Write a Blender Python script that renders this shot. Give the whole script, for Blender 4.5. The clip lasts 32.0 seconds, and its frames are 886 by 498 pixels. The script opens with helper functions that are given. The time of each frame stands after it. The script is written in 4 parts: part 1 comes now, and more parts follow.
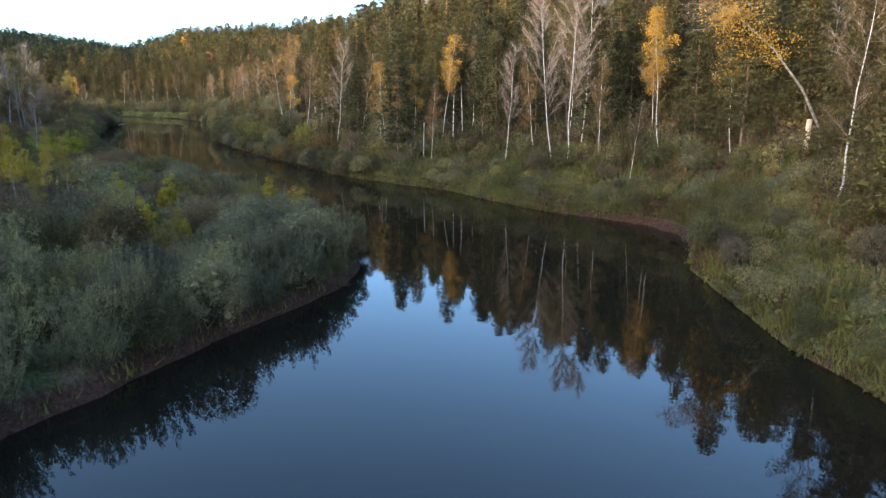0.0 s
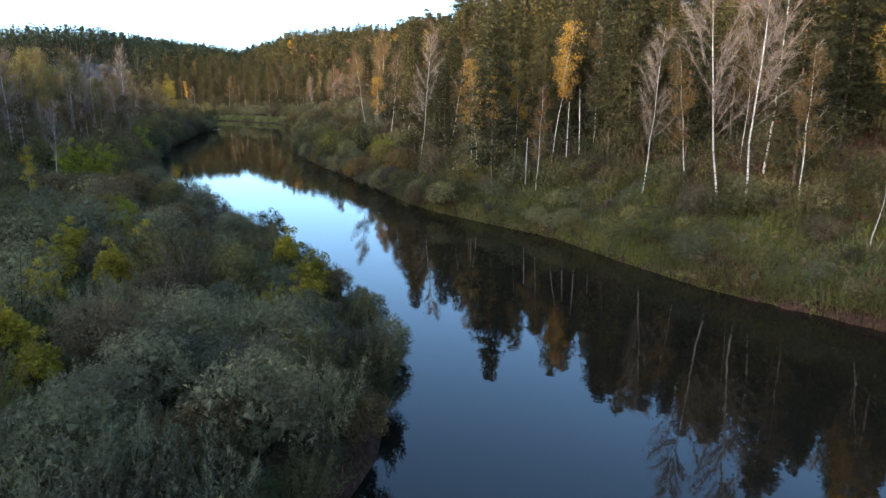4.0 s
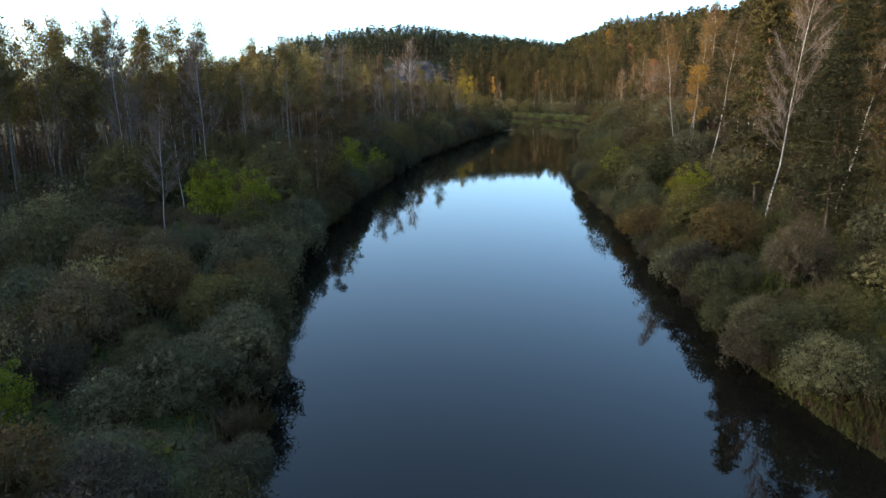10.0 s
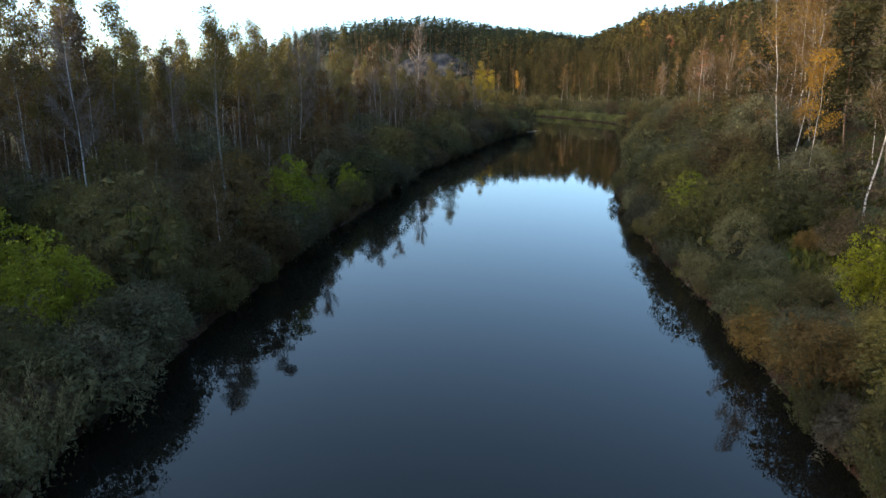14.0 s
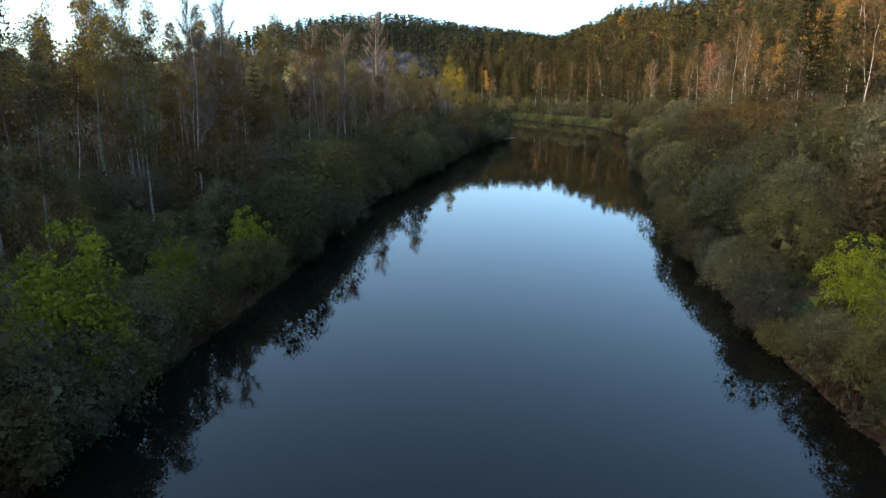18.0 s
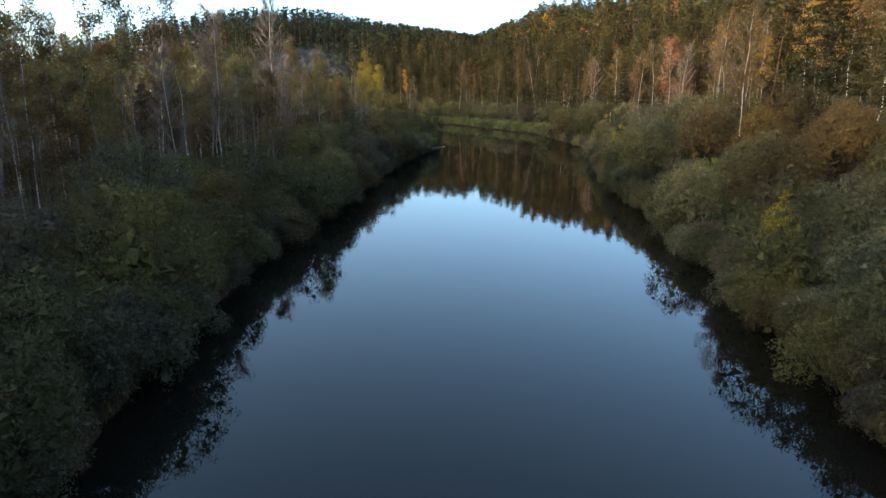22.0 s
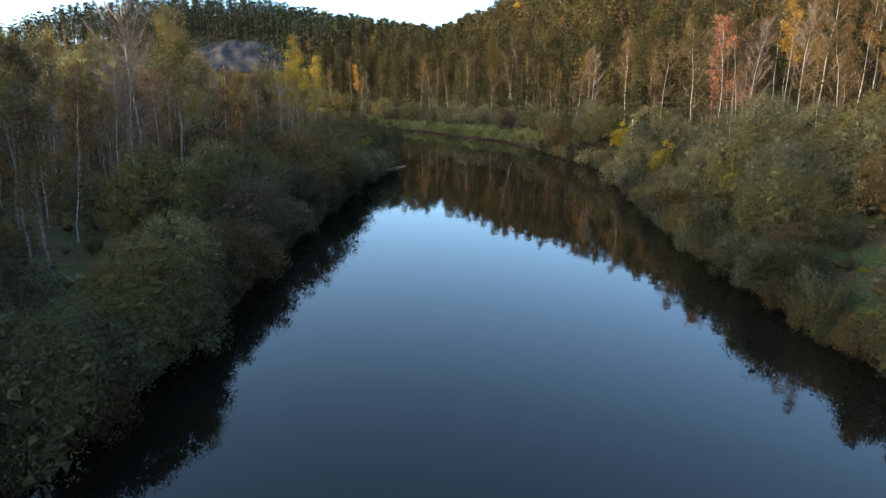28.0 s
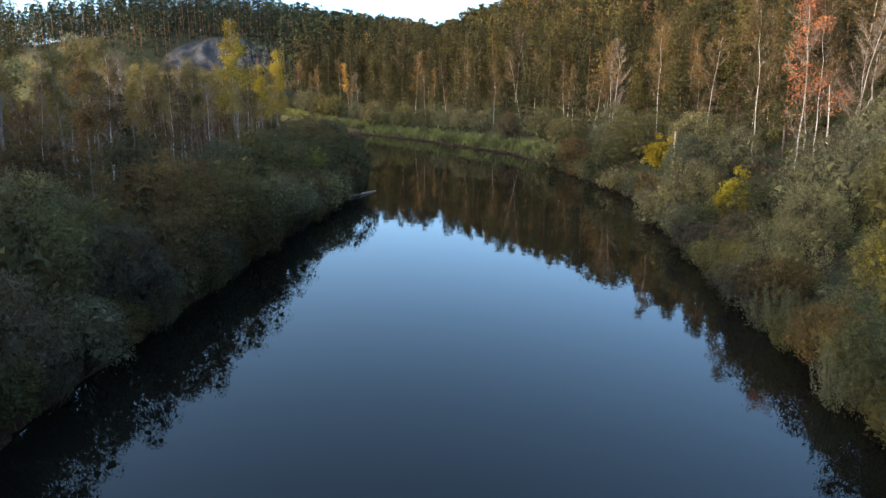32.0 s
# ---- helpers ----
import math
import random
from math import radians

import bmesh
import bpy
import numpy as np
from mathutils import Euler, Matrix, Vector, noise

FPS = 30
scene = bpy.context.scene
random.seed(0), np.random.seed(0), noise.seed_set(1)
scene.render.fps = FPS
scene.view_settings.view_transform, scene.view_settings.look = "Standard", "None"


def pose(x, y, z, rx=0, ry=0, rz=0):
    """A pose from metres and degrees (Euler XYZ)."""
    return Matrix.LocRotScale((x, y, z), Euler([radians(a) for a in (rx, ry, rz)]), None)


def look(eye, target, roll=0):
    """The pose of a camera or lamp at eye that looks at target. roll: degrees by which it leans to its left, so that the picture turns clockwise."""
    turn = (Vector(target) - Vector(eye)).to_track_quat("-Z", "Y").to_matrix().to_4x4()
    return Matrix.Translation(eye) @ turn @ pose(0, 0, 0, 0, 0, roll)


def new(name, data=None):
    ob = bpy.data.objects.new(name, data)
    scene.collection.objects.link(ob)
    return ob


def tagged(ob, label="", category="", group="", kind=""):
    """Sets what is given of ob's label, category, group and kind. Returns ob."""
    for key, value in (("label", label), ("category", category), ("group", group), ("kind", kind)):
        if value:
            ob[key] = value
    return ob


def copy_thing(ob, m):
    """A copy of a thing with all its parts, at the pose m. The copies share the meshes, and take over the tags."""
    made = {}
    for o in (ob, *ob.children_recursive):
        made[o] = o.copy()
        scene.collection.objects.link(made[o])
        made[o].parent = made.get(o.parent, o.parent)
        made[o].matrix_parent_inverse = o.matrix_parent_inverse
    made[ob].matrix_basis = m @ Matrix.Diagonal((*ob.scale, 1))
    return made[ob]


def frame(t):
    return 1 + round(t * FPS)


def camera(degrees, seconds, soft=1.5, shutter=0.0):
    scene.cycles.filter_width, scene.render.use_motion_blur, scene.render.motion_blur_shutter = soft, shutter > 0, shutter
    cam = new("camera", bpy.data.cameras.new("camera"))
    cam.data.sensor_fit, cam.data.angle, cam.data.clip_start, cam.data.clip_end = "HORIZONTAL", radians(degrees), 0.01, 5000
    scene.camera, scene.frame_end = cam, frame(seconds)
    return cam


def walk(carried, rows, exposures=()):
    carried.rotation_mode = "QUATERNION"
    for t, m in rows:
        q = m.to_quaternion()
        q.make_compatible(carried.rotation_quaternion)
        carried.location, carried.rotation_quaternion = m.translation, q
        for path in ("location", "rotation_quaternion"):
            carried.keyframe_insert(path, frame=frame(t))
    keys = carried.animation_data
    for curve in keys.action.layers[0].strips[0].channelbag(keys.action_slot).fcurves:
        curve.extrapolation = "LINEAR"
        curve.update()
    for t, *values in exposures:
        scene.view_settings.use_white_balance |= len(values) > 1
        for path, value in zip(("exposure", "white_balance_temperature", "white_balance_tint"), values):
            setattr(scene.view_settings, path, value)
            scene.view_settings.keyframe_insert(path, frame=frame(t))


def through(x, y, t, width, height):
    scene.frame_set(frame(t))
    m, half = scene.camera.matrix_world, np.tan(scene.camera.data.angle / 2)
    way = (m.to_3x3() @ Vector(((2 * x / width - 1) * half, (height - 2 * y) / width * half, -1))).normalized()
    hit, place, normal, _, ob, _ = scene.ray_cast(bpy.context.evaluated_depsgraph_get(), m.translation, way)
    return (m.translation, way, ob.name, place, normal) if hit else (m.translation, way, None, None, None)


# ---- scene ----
cam = camera(67.5, 32.0, 1.5)
EXPOSURE = 2.8
PATH = [  # seconds, x, y, z, yaw, pitch, roll
    (0.0, 21.91, 26.55, 10.61, 5.05, -13.28, 0.08),
    (0.5, 21.65, 28.90, 10.66, 5.27, -13.28, 0.06),
    (1.0, 21.39, 31.28, 10.71, 5.57, -13.27, 0.05),
    (1.5, 21.15, 33.72, 10.77, 6.47, -13.24, 0.05),
    (2.0, 20.91, 36.31, 10.81, 7.54, -13.21, 0.05),
    (2.5, 20.64, 39.02, 10.85, 8.71, -13.18, 0.05),
    (4.5, 19.34, 51.53, 10.84, 16.41, -12.96, 0.07),
    (5.0, 18.76, 54.63, 10.88, 18.61, -12.99, 0.06),
    (5.5, 18.13, 57.68, 10.93, 20.81, -13.02, 0.05),
    (6.0, 17.45, 60.72, 11.00, 23.01, -13.06, 0.06),
    (6.5, 16.68, 63.78, 11.06, 25.34, -13.10, 0.08),
    (7.0, 15.83, 66.74, 11.11, 27.53, -13.15, 0.12),
    (7.5, 14.86, 69.69, 11.16, 29.74, -13.20, 0.17),
    (8.0, 13.77, 72.62, 11.19, 32.02, -13.23, 0.25),
    (8.5, 12.52, 75.49, 11.23, 34.29, -13.26, 0.31),
    (9.0, 11.22, 78.32, 11.26, 36.57, -13.28, 0.36),
    (9.5, 9.82, 81.09, 11.29, 38.81, -13.31, 0.38),
    (10.0, 8.31, 83.78, 11.32, 41.00, -13.34, 0.37),
    (10.5, 6.77, 86.45, 11.36, 41.89, -13.37, 0.34),
    (11.0, 5.13, 89.10, 11.39, 41.92, -13.40, 0.31),
    (11.5, 3.40, 91.63, 11.41, 41.96, -13.43, 0.29),
    (12.0, 1.63, 94.10, 11.42, 42.01, -13.48, 0.26),
    (12.5, -0.25, 96.65, 11.42, 42.29, -13.53, 0.23),
    (13.0, -2.14, 99.14, 11.40, 42.59, -13.59, 0.19),
    (13.5, -4.05, 101.55, 11.37, 42.89, -13.65, 0.14),
    (14.0, -5.99, 103.87, 11.32, 43.07, -13.71, 0.09),
    (14.5, -8.03, 106.08, 11.26, 42.99, -13.76, 0.05),
    (16.5, -16.44, 115.25, 11.00, 42.68, -13.62, 0.07),
    (17.0, -18.68, 117.55, 10.95, 42.51, -13.61, 0.06),
    (17.5, -20.90, 119.92, 10.90, 41.47, -13.59, 0.03),
    (18.0, -23.09, 122.37, 10.86, 39.99, -13.56, -0.01),
    (18.5, -25.29, 124.82, 10.82, 38.76, -13.54, -0.05),
    (19.0, -27.40, 127.18, 10.78, 37.59, -13.53, -0.09),
    (19.5, -29.42, 129.46, 10.75, 36.47, -13.53, -0.14),
    (20.0, -31.35, 131.71, 10.73, 35.42, -13.52, -0.16),
    (20.5, -33.28, 133.98, 10.73, 34.36, -13.51, -0.16),
    (21.0, -35.22, 136.30, 10.75, 33.37, -13.50, -0.15),
    (21.5, -37.10, 138.65, 10.77, 32.89, -13.48, -0.12),
    (22.0, -38.90, 141.01, 10.79, 32.81, -13.47, -0.09),
    (22.5, -40.58, 143.37, 10.81, 32.72, -13.45, -0.06),
    (23.0, -42.28, 145.80, 10.82, 32.61, -13.46, -0.04),
    (23.5, -43.98, 148.28, 10.82, 32.12, -13.47, -0.02),
    (24.0, -45.70, 150.76, 10.82, 31.57, -13.47, -0.01),
    (24.5, -47.43, 153.24, 10.81, 31.05, -13.48, -0.02),
    (25.0, -49.08, 155.65, 10.81, 30.63, -13.48, -0.04),
    (25.5, -50.72, 158.10, 10.82, 30.25, -13.47, -0.08),
    (27.5, -57.05, 168.40, 10.83, 29.25, -13.58, -0.22),
    (28.0, -58.56, 170.92, 10.82, 29.17, -13.58, -0.21),
    (28.5, -60.04, 173.46, 10.81, 29.19, -13.57, -0.19),
    (29.0, -61.43, 176.06, 10.81, 29.15, -13.56, -0.17),
    (29.5, -62.68, 178.72, 10.80, 29.21, -13.53, -0.16),
    (30.0, -63.77, 181.42, 10.79, 29.25, -13.51, -0.15),
    (30.5, -64.73, 184.15, 10.78, 29.31, -13.49, -0.16),
    (31.0, -65.56, 186.89, 10.78, 29.39, -13.46, -0.16),
    (31.5, -66.28, 189.65, 10.77, 29.70, -13.44, -0.17),
    (32.0, -66.96, 192.39, 10.77, 30.00, -13.42, -0.19),
]
walk(cam, [(t, pose(x, y, z, 90 + pitch, roll, yaw)) for t, x, y, z, yaw, pitch, roll in PATH], [(t, EXPOSURE + e, k, 2) for t, e, k in ((0.0, 1.12, 8400), (3.0, 0.97, 8500), (6.0, 0.6, 8800), (13.0, 0.42, 10000), (20.0, 0.45, 10000), (26.0, 0.56, 9700), (32.0, 0.7, 9200))])

# ---- world and sun ----
SUN_TURN, SUN_HEIGHT = 142.0, 7.0   # degrees: counter-clockwise from +y, above the horizon
world = bpy.data.worlds.new("evening_sky")
scene.world = world
world.use_nodes = True
wn = world.node_tree.nodes
sky = wn.new("ShaderNodeTexSky")
sky.sky_type, sky.sun_disc = "NISHITA", False
sky.sun_elevation, sky.sun_rotation = radians(SUN_HEIGHT), radians(360 - SUN_TURN)
sky.air_density, sky.dust_density, sky.ozone_density = 0.5, 1.6, 2.8
wn["Background"].inputs["Strength"].default_value = 0.15
world.node_tree.links.new(sky.outputs[0], wn["Background"].inputs[0])
sun = new("sun", bpy.data.lights.new("sun", "SUN"))
sun.data.energy, sun.data.angle, sun.data.color = 0.31, radians(10.0), (1.0, 0.79, 0.58)
a, e = radians(SUN_TURN), radians(SUN_HEIGHT)
sun.matrix_world = look((-math.sin(a) * math.cos(e) * 500, math.cos(a) * math.cos(e) * 500, math.sin(e) * 500), (0, 0, 0))

# ---- materials ----
rng = np.random.default_rng(7)


def material(name, rough=0.8, spec=0.25):
    m = bpy.data.materials.new(name)
    m.use_nodes = True
    p = m.node_tree.nodes["Principled BSDF"]
    p.inputs["Roughness"].default_value = rough
    p.inputs["Specular IOR Level"].default_value = spec
    return m, m.node_tree.nodes, m.node_tree.links, p


def ramp(n, l, source, stops):
    r = n.new("ShaderNodeValToRGB")
    while len(r.color_ramp.elements) < len(stops):
        r.color_ramp.elements.new(0.5)
    for el, (pos, col) in zip(r.color_ramp.elements, stops):
        el.position, el.color = pos, (*col, 1)
    l.new(source, r.inputs[0])
    return r.outputs[0]


def noise_tex(n, l, scale, detail=4.0, rough=0.6, coords="Object"):
    tc = n.new("ShaderNodeTexCoord")
    t = n.new("ShaderNodeTexNoise")
    t.inputs["Scale"].default_value, t.inputs["Detail"].default_value, t.inputs["Roughness"].default_value = scale, detail, rough
    l.new(tc.outputs[coords], t.inputs["Vector"])
    return t


def mix(n, l, fac, a, b, kind="MIX"):
    x = n.new("ShaderNodeMix")
    x.data_type, x.blend_type = "RGBA", kind
    for k, v in ((0, fac), (6, a), (7, b)):
        if isinstance(v, (int, float)):
            x.inputs[k].default_value = v
        elif isinstance(v, tuple):
            x.inputs[k].default_value = (*v, 1)
        else:
            l.new(v, x.inputs[k])
    return x.outputs[2]


def leaf_material(name, dark, mid, light, through=0.22, tone=(1.05, 0.93, 0.9)):
    """Foliage: every leaf and every plant takes its own shade between dark and light."""
    m, n, l, p = material(name, 0.7, 0.1)
    dark, mid, light = ([k * v for k, v in zip(tone, c)] for c in (dark, mid, light))
    dark, light = ([0.5 * u + 0.5 * v for u, v in zip(c, mid)] for c in (dark, light))
    geo, info = n.new("ShaderNodeNewGeometry"), n.new("ShaderNodeObjectInfo")
    each = ramp(n, l, geo.outputs["Random Per Island"], [(0, dark), (0.55, mid), (1, light)])
    plant = ramp(n, l, info.outputs["Random"], [(0, (0.62, 0.68, 0.7)), (0.5, (1, 1, 1)), (1, (1.35, 1.22, 0.95))])
    spot = n.new("ShaderNodeTexNoise")
    spot.inputs["Scale"].default_value, spot.inputs["Detail"].default_value = 0.3, 1.0
    l.new(geo.outputs["Position"], spot.inputs["Vector"])
    patch = ramp(n, l, spot.outputs[0], [(0.3, (0.72, 0.68, 0.7)), (0.5, (1, 1, 1)), (0.7, (1.32, 1.28, 1.1))])
    col = mix(n, l, 1.0, mix(n, l, 1.0, each, plant, "MULTIPLY"), patch, "MULTIPLY")
    l.new(col, p.inputs["Base Color"])
    tr, sh = n.new("ShaderNodeBsdfTranslucent"), n.new("ShaderNodeMixShader")
    l.new(col, tr.inputs[0])
    sh.inputs[0].default_value = through
    l.new(p.outputs[0], sh.inputs[1])
    l.new(tr.outputs[0], sh.inputs[2])
    l.new(sh.outputs[0], n["Material Output"].inputs[0])
    return m


def bark_material(name, a, b, scale, bump=0.4):
    m, n, l, p = material(name, 0.85, 0.2)
    t = noise_tex(n, l, scale)
    l.new(ramp(n, l, t.outputs[0], [(0.3, a), (0.7, b)]), p.inputs["Base Color"])
    bp = n.new("ShaderNodeBump")
    bp.inputs["Strength"].default_value, bp.inputs["Distance"].default_value = bump, 0.02
    l.new(t.outputs[0], bp.inputs["Height"])
    l.new(bp.outputs[0], p.inputs["Normal"])
    return m


def birch_material():
    """White bark with dark level scars and a dark, cracked foot."""
    m, n, l, p = material("birch_bark", 0.7, 0.3)
    tc, mp = n.new("ShaderNodeTexCoord"), n.new("ShaderNodeMapping")
    mp.inputs["Scale"].default_value = (1.2, 1.2, 7.0)
    l.new(tc.outputs["Object"], mp.inputs[0])
    t = n.new("ShaderNodeTexNoise")
    t.inputs["Scale"].default_value, t.inputs["Detail"].default_value = 1.6, 5
    l.new(mp.outputs[0], t.inputs["Vector"])
    big = noise_tex(n, l, 0.7)
    base = ramp(n, l, t.outputs[0], [(0.36, (0.05, 0.042, 0.036)), (0.46, (0.32, 0.29, 0.27)), (0.72, (0.48, 0.44, 0.42))])
    l.new(mix(n, l, ramp(n, l, big.outputs[0], [(0.45, (0, 0, 0)), (0.75, (0.45, 0.45, 0.45))]), base, (0.3, 0.25, 0.2)), p.inputs["Base Color"])
    return m


def pine_bark_material():
    """Grey-brown foot, flaking orange bark higher on the stem."""
    m, n, l, p = material("pine_bark", 0.85, 0.2)
    tc, sp = n.new("ShaderNodeTexCoord"), n.new("ShaderNodeSeparateXYZ")
    l.new(tc.outputs["Object"], sp.inputs[0])
    mr = n.new("ShaderNodeMapRange")
    mr.inputs[1].default_value, mr.inputs[2].default_value = 5.0, 12.0
    l.new(sp.outputs[2], mr.inputs[0])
    t = noise_tex(n, l, 3.0)
    low = ramp(n, l, t.outputs[0], [(0.3, (0.05, 0.035, 0.028)), (0.7, (0.16, 0.11, 0.085))])
    high = ramp(n, l, t.outputs[0], [(0.3, (0.1, 0.045, 0.02)), (0.7, (0.27, 0.11, 0.05))])
    l.new(mix(n, l, mr.outputs[0], low, high), p.inputs["Base Color"])
    return m


def ground_material():
    m, n, l, p = material("bank_earth_and_litter", 0.95, 0.1)
    big, mid, fine = noise_tex(n, l, 0.07), noise_tex(n, l, 0.6), noise_tex(n, l, 6.0)
    litter = ramp(n, l, fine.outputs[0], [(0.25, (0.03, 0.022, 0.014)), (0.5, (0.085, 0.055, 0.034)), (0.75, (0.16, 0.1, 0.055))])
    moss = ramp(n, l, fine.outputs[0], [(0.25, (0.016, 0.026, 0.01)), (0.5, (0.045, 0.065, 0.024)), (0.75, (0.1, 0.12, 0.045))])
    top = mix(n, l, ramp(n, l, mid.outputs[0], [(0.4, (0, 0, 0)), (0.6, (1, 1, 1))]), litter, moss)
    soil = ramp(n, l, fine.outputs[0], [(0.25, (0.016, 0.008, 0.006)), (0.5, (0.048, 0.022, 0.015)), (0.75, (0.095, 0.046, 0.032))])
    tc, sp = n.new("ShaderNodeTexCoord"), n.new("ShaderNodeSeparateXYZ")
    l.new(tc.outputs["Object"], sp.inputs[0])
    ad = n.new("ShaderNodeMath")
    ad.operation = "MULTIPLY_ADD"
    l.new(mid.outputs[0], ad.inputs[0])
    ad.inputs[1].default_value = -0.9
    l.new(sp.outputs[2], ad.inputs[2])
    mr = n.new("ShaderNodeMapRange")
    mr.inputs[1].default_value, mr.inputs[2].default_value = 0.1, 0.45
    l.new(ad.outputs[0], mr.inputs[0])
    l.new(mix(n, l, mr.outputs[0], soil, top), p.inputs["Base Color"])
    bp = n.new("ShaderNodeBump")
    bp.inputs["Strength"].default_value, bp.inputs["Distance"].default_value = 0.8, 0.15
    l.new(fine.outputs[0], bp.inputs["Height"])
    l.new(bp.outputs[0], p.inputs["Normal"])
    return m


def water_material():
    m, n, l, p = material("river_water", 0.02, 0.5)
    p.inputs["IOR"].default_value = 1.333
    t = noise_tex(n, l, 0.05)
    l.new(ramp(n, l, t.outputs[0], [(0.35, (0.0058, 0.005, 0.0036)), (0.65, (0.0085, 0.0073, 0.0052))]), p.inputs["Base Color"])
    r = noise_tex(n, l, 0.9, 3.0)
    bp = n.new("ShaderNodeBump")
    bp.inputs["Strength"].default_value, bp.inputs["Distance"].default_value = 0.08, 0.04
    l.new(r.outputs[0], bp.inputs["Height"])
    l.new(bp.outputs[0], p.inputs["Normal"])
    return m


def rock_material():
    m, n, l, p = material("pale_rock", 0.9, 0.2)
    t = noise_tex(n, l, 0.35, 8.0, 0.7)
    l.new(ramp(n, l, t.outputs[0], [(0.3, (0.024, 0.022, 0.023)), (0.5, (0.055, 0.05, 0.053)), (0.7, (0.1, 0.09, 0.094))]), p.inputs["Base Color"])
    bp = n.new("ShaderNodeBump")
    bp.inputs["Strength"].default_value, bp.inputs["Distance"].default_value = 1.0, 0.6
    l.new(t.outputs[0], bp.inputs["Height"])
    l.new(bp.outputs[0], p.inputs["Normal"])
    return m


AUTUMN = (1.22, 0.93, 0.88)
M_GROUND, M_WATER, M_ROCK = ground_material(), water_material(), rock_material()
M_BIRCH, M_PINE = birch_material(), pine_bark_material()
M_GREY = bark_material("grey_bark", (0.07, 0.06, 0.05), (0.24, 0.21, 0.18), 4.0)
M_TWIG = bark_material("birch_twigs", (0.09, 0.064, 0.054), (0.23, 0.175, 0.15), 2.0)
M_DUN = bark_material("poplar_twigs", (0.08, 0.062, 0.052), (0.24, 0.19, 0.155), 2.0)
# brown taken nearly to black: the shrubs' inner shade is put into this colour
M_SHADED_STEM = bark_material("shaded_willow_stems", (0.012, 0.011, 0.008), (0.05, 0.042, 0.03), 5.0)
M_WOOD = bark_material("bare_dead_wood", (0.3, 0.2, 0.13), (0.55, 0.42, 0.32), 3.0)
# darker and cooler than the pine needles: the far hill's shade is in this colour
L_SHADED_SPRUCE = leaf_material("shaded_spruce_needles", (0.014, 0.022, 0.013), (0.026, 0.036, 0.021), (0.046, 0.056, 0.032), 0.1)
L_PINE = leaf_material("pine_needles", (0.024, 0.03, 0.015), (0.05, 0.053, 0.027), (0.084, 0.084, 0.042), 0.2, tone=(1.06, 0.88, 0.84))
L_OLIVE = leaf_material("olive_birch_leaves", (0.054, 0.043, 0.017), (0.094, 0.08, 0.04), (0.135, 0.112, 0.052), 0.35, tone=AUTUMN)
L_YELLOW = leaf_material("yellow_birch_leaves", (0.14, 0.092, 0.018), (0.24, 0.18, 0.042), (0.32, 0.245, 0.06), 0.35, tone=AUTUMN)
L_RED = leaf_material("rusty_birch_leaves", (0.14, 0.06, 0.04), (0.22, 0.1, 0.068), (0.3, 0.15, 0.1))
L_POPLAR = leaf_material("poplar_leaves", (0.054, 0.048, 0.017), (0.16, 0.138, 0.05), (0.215, 0.185, 0.065), 0.4)
L_WILLOW = leaf_material("grey_willow_leaves", (0.058, 0.062, 0.036), (0.125, 0.126, 0.076), (0.19, 0.19, 0.12), 0.3)
L_GREEN = leaf_material("green_willow_leaves", (0.04, 0.042, 0.019), (0.092, 0.09, 0.042), (0.135, 0.128, 0.06), 0.3)
L_BROWN = leaf_material("browned_shrub_leaves", (0.048, 0.039, 0.026), (0.094, 0.08, 0.058), (0.14, 0.12, 0.085), 0.3)
L_LIME = leaf_material("lime_leaves", (0.105, 0.13, 0.014), (0.175, 0.205, 0.022), (0.26, 0.28, 0.04))
L_GOLD = leaf_material("golden_leaves", (0.14, 0.12, 0.016), (0.22, 0.185, 0.026), (0.3, 0.25, 0.04))
L_GRASS = leaf_material("grass_blades", (0.044, 0.049, 0.021), (0.079, 0.082, 0.033), (0.128, 0.121, 0.051))
L_DUN = leaf_material("dun_twig_haze", (0.04, 0.028, 0.023), (0.068, 0.048, 0.04), (0.1, 0.072, 0.06), 0.1, tone=AUTUMN)
L_WEED = leaf_material("yellow_green_weeds", (0.045, 0.053, 0.012), (0.079, 0.086, 0.021), (0.128, 0.128, 0.034))
L_PALE = leaf_material("pale_shore_grass", (0.1, 0.11, 0.04), (0.16, 0.17, 0.065), (0.22, 0.22, 0.1))
L_FERN = leaf_material("rusty_ferns", (0.054, 0.028, 0.018), (0.102, 0.05, 0.031), (0.168, 0.086, 0.05))

# ---- the river and the ground ----
LEFT_BANK = [(-4, -400), (0, -60), (3, 10), (5.2, 36), (6.3, 44.3), (7.5, 47), (8.5, 50), (9.9, 54), (11.6, 57.6), (12.9, 61), (13.2, 65), (12.3, 70), (9.8, 75.5),
             (6.2, 80.5), (0.4, 86.2), (-4.5, 91), (-11.5, 96), (-19.5, 102.2), (-28.3, 110), (-35.6, 119), (-46.2, 132.6), (-54.2, 145.2), (-64.5, 159.2), (-72.5, 172),
             (-78, 183), (-83, 193), (-90.5, 206), (-96.5, 218.5), (-102.5, 231), (-107, 242), (-111, 250), (-120, 262), (-132, 277), (-147, 290), (-168, 299), (-210, 305), (-300, 290), (-700, 200)]
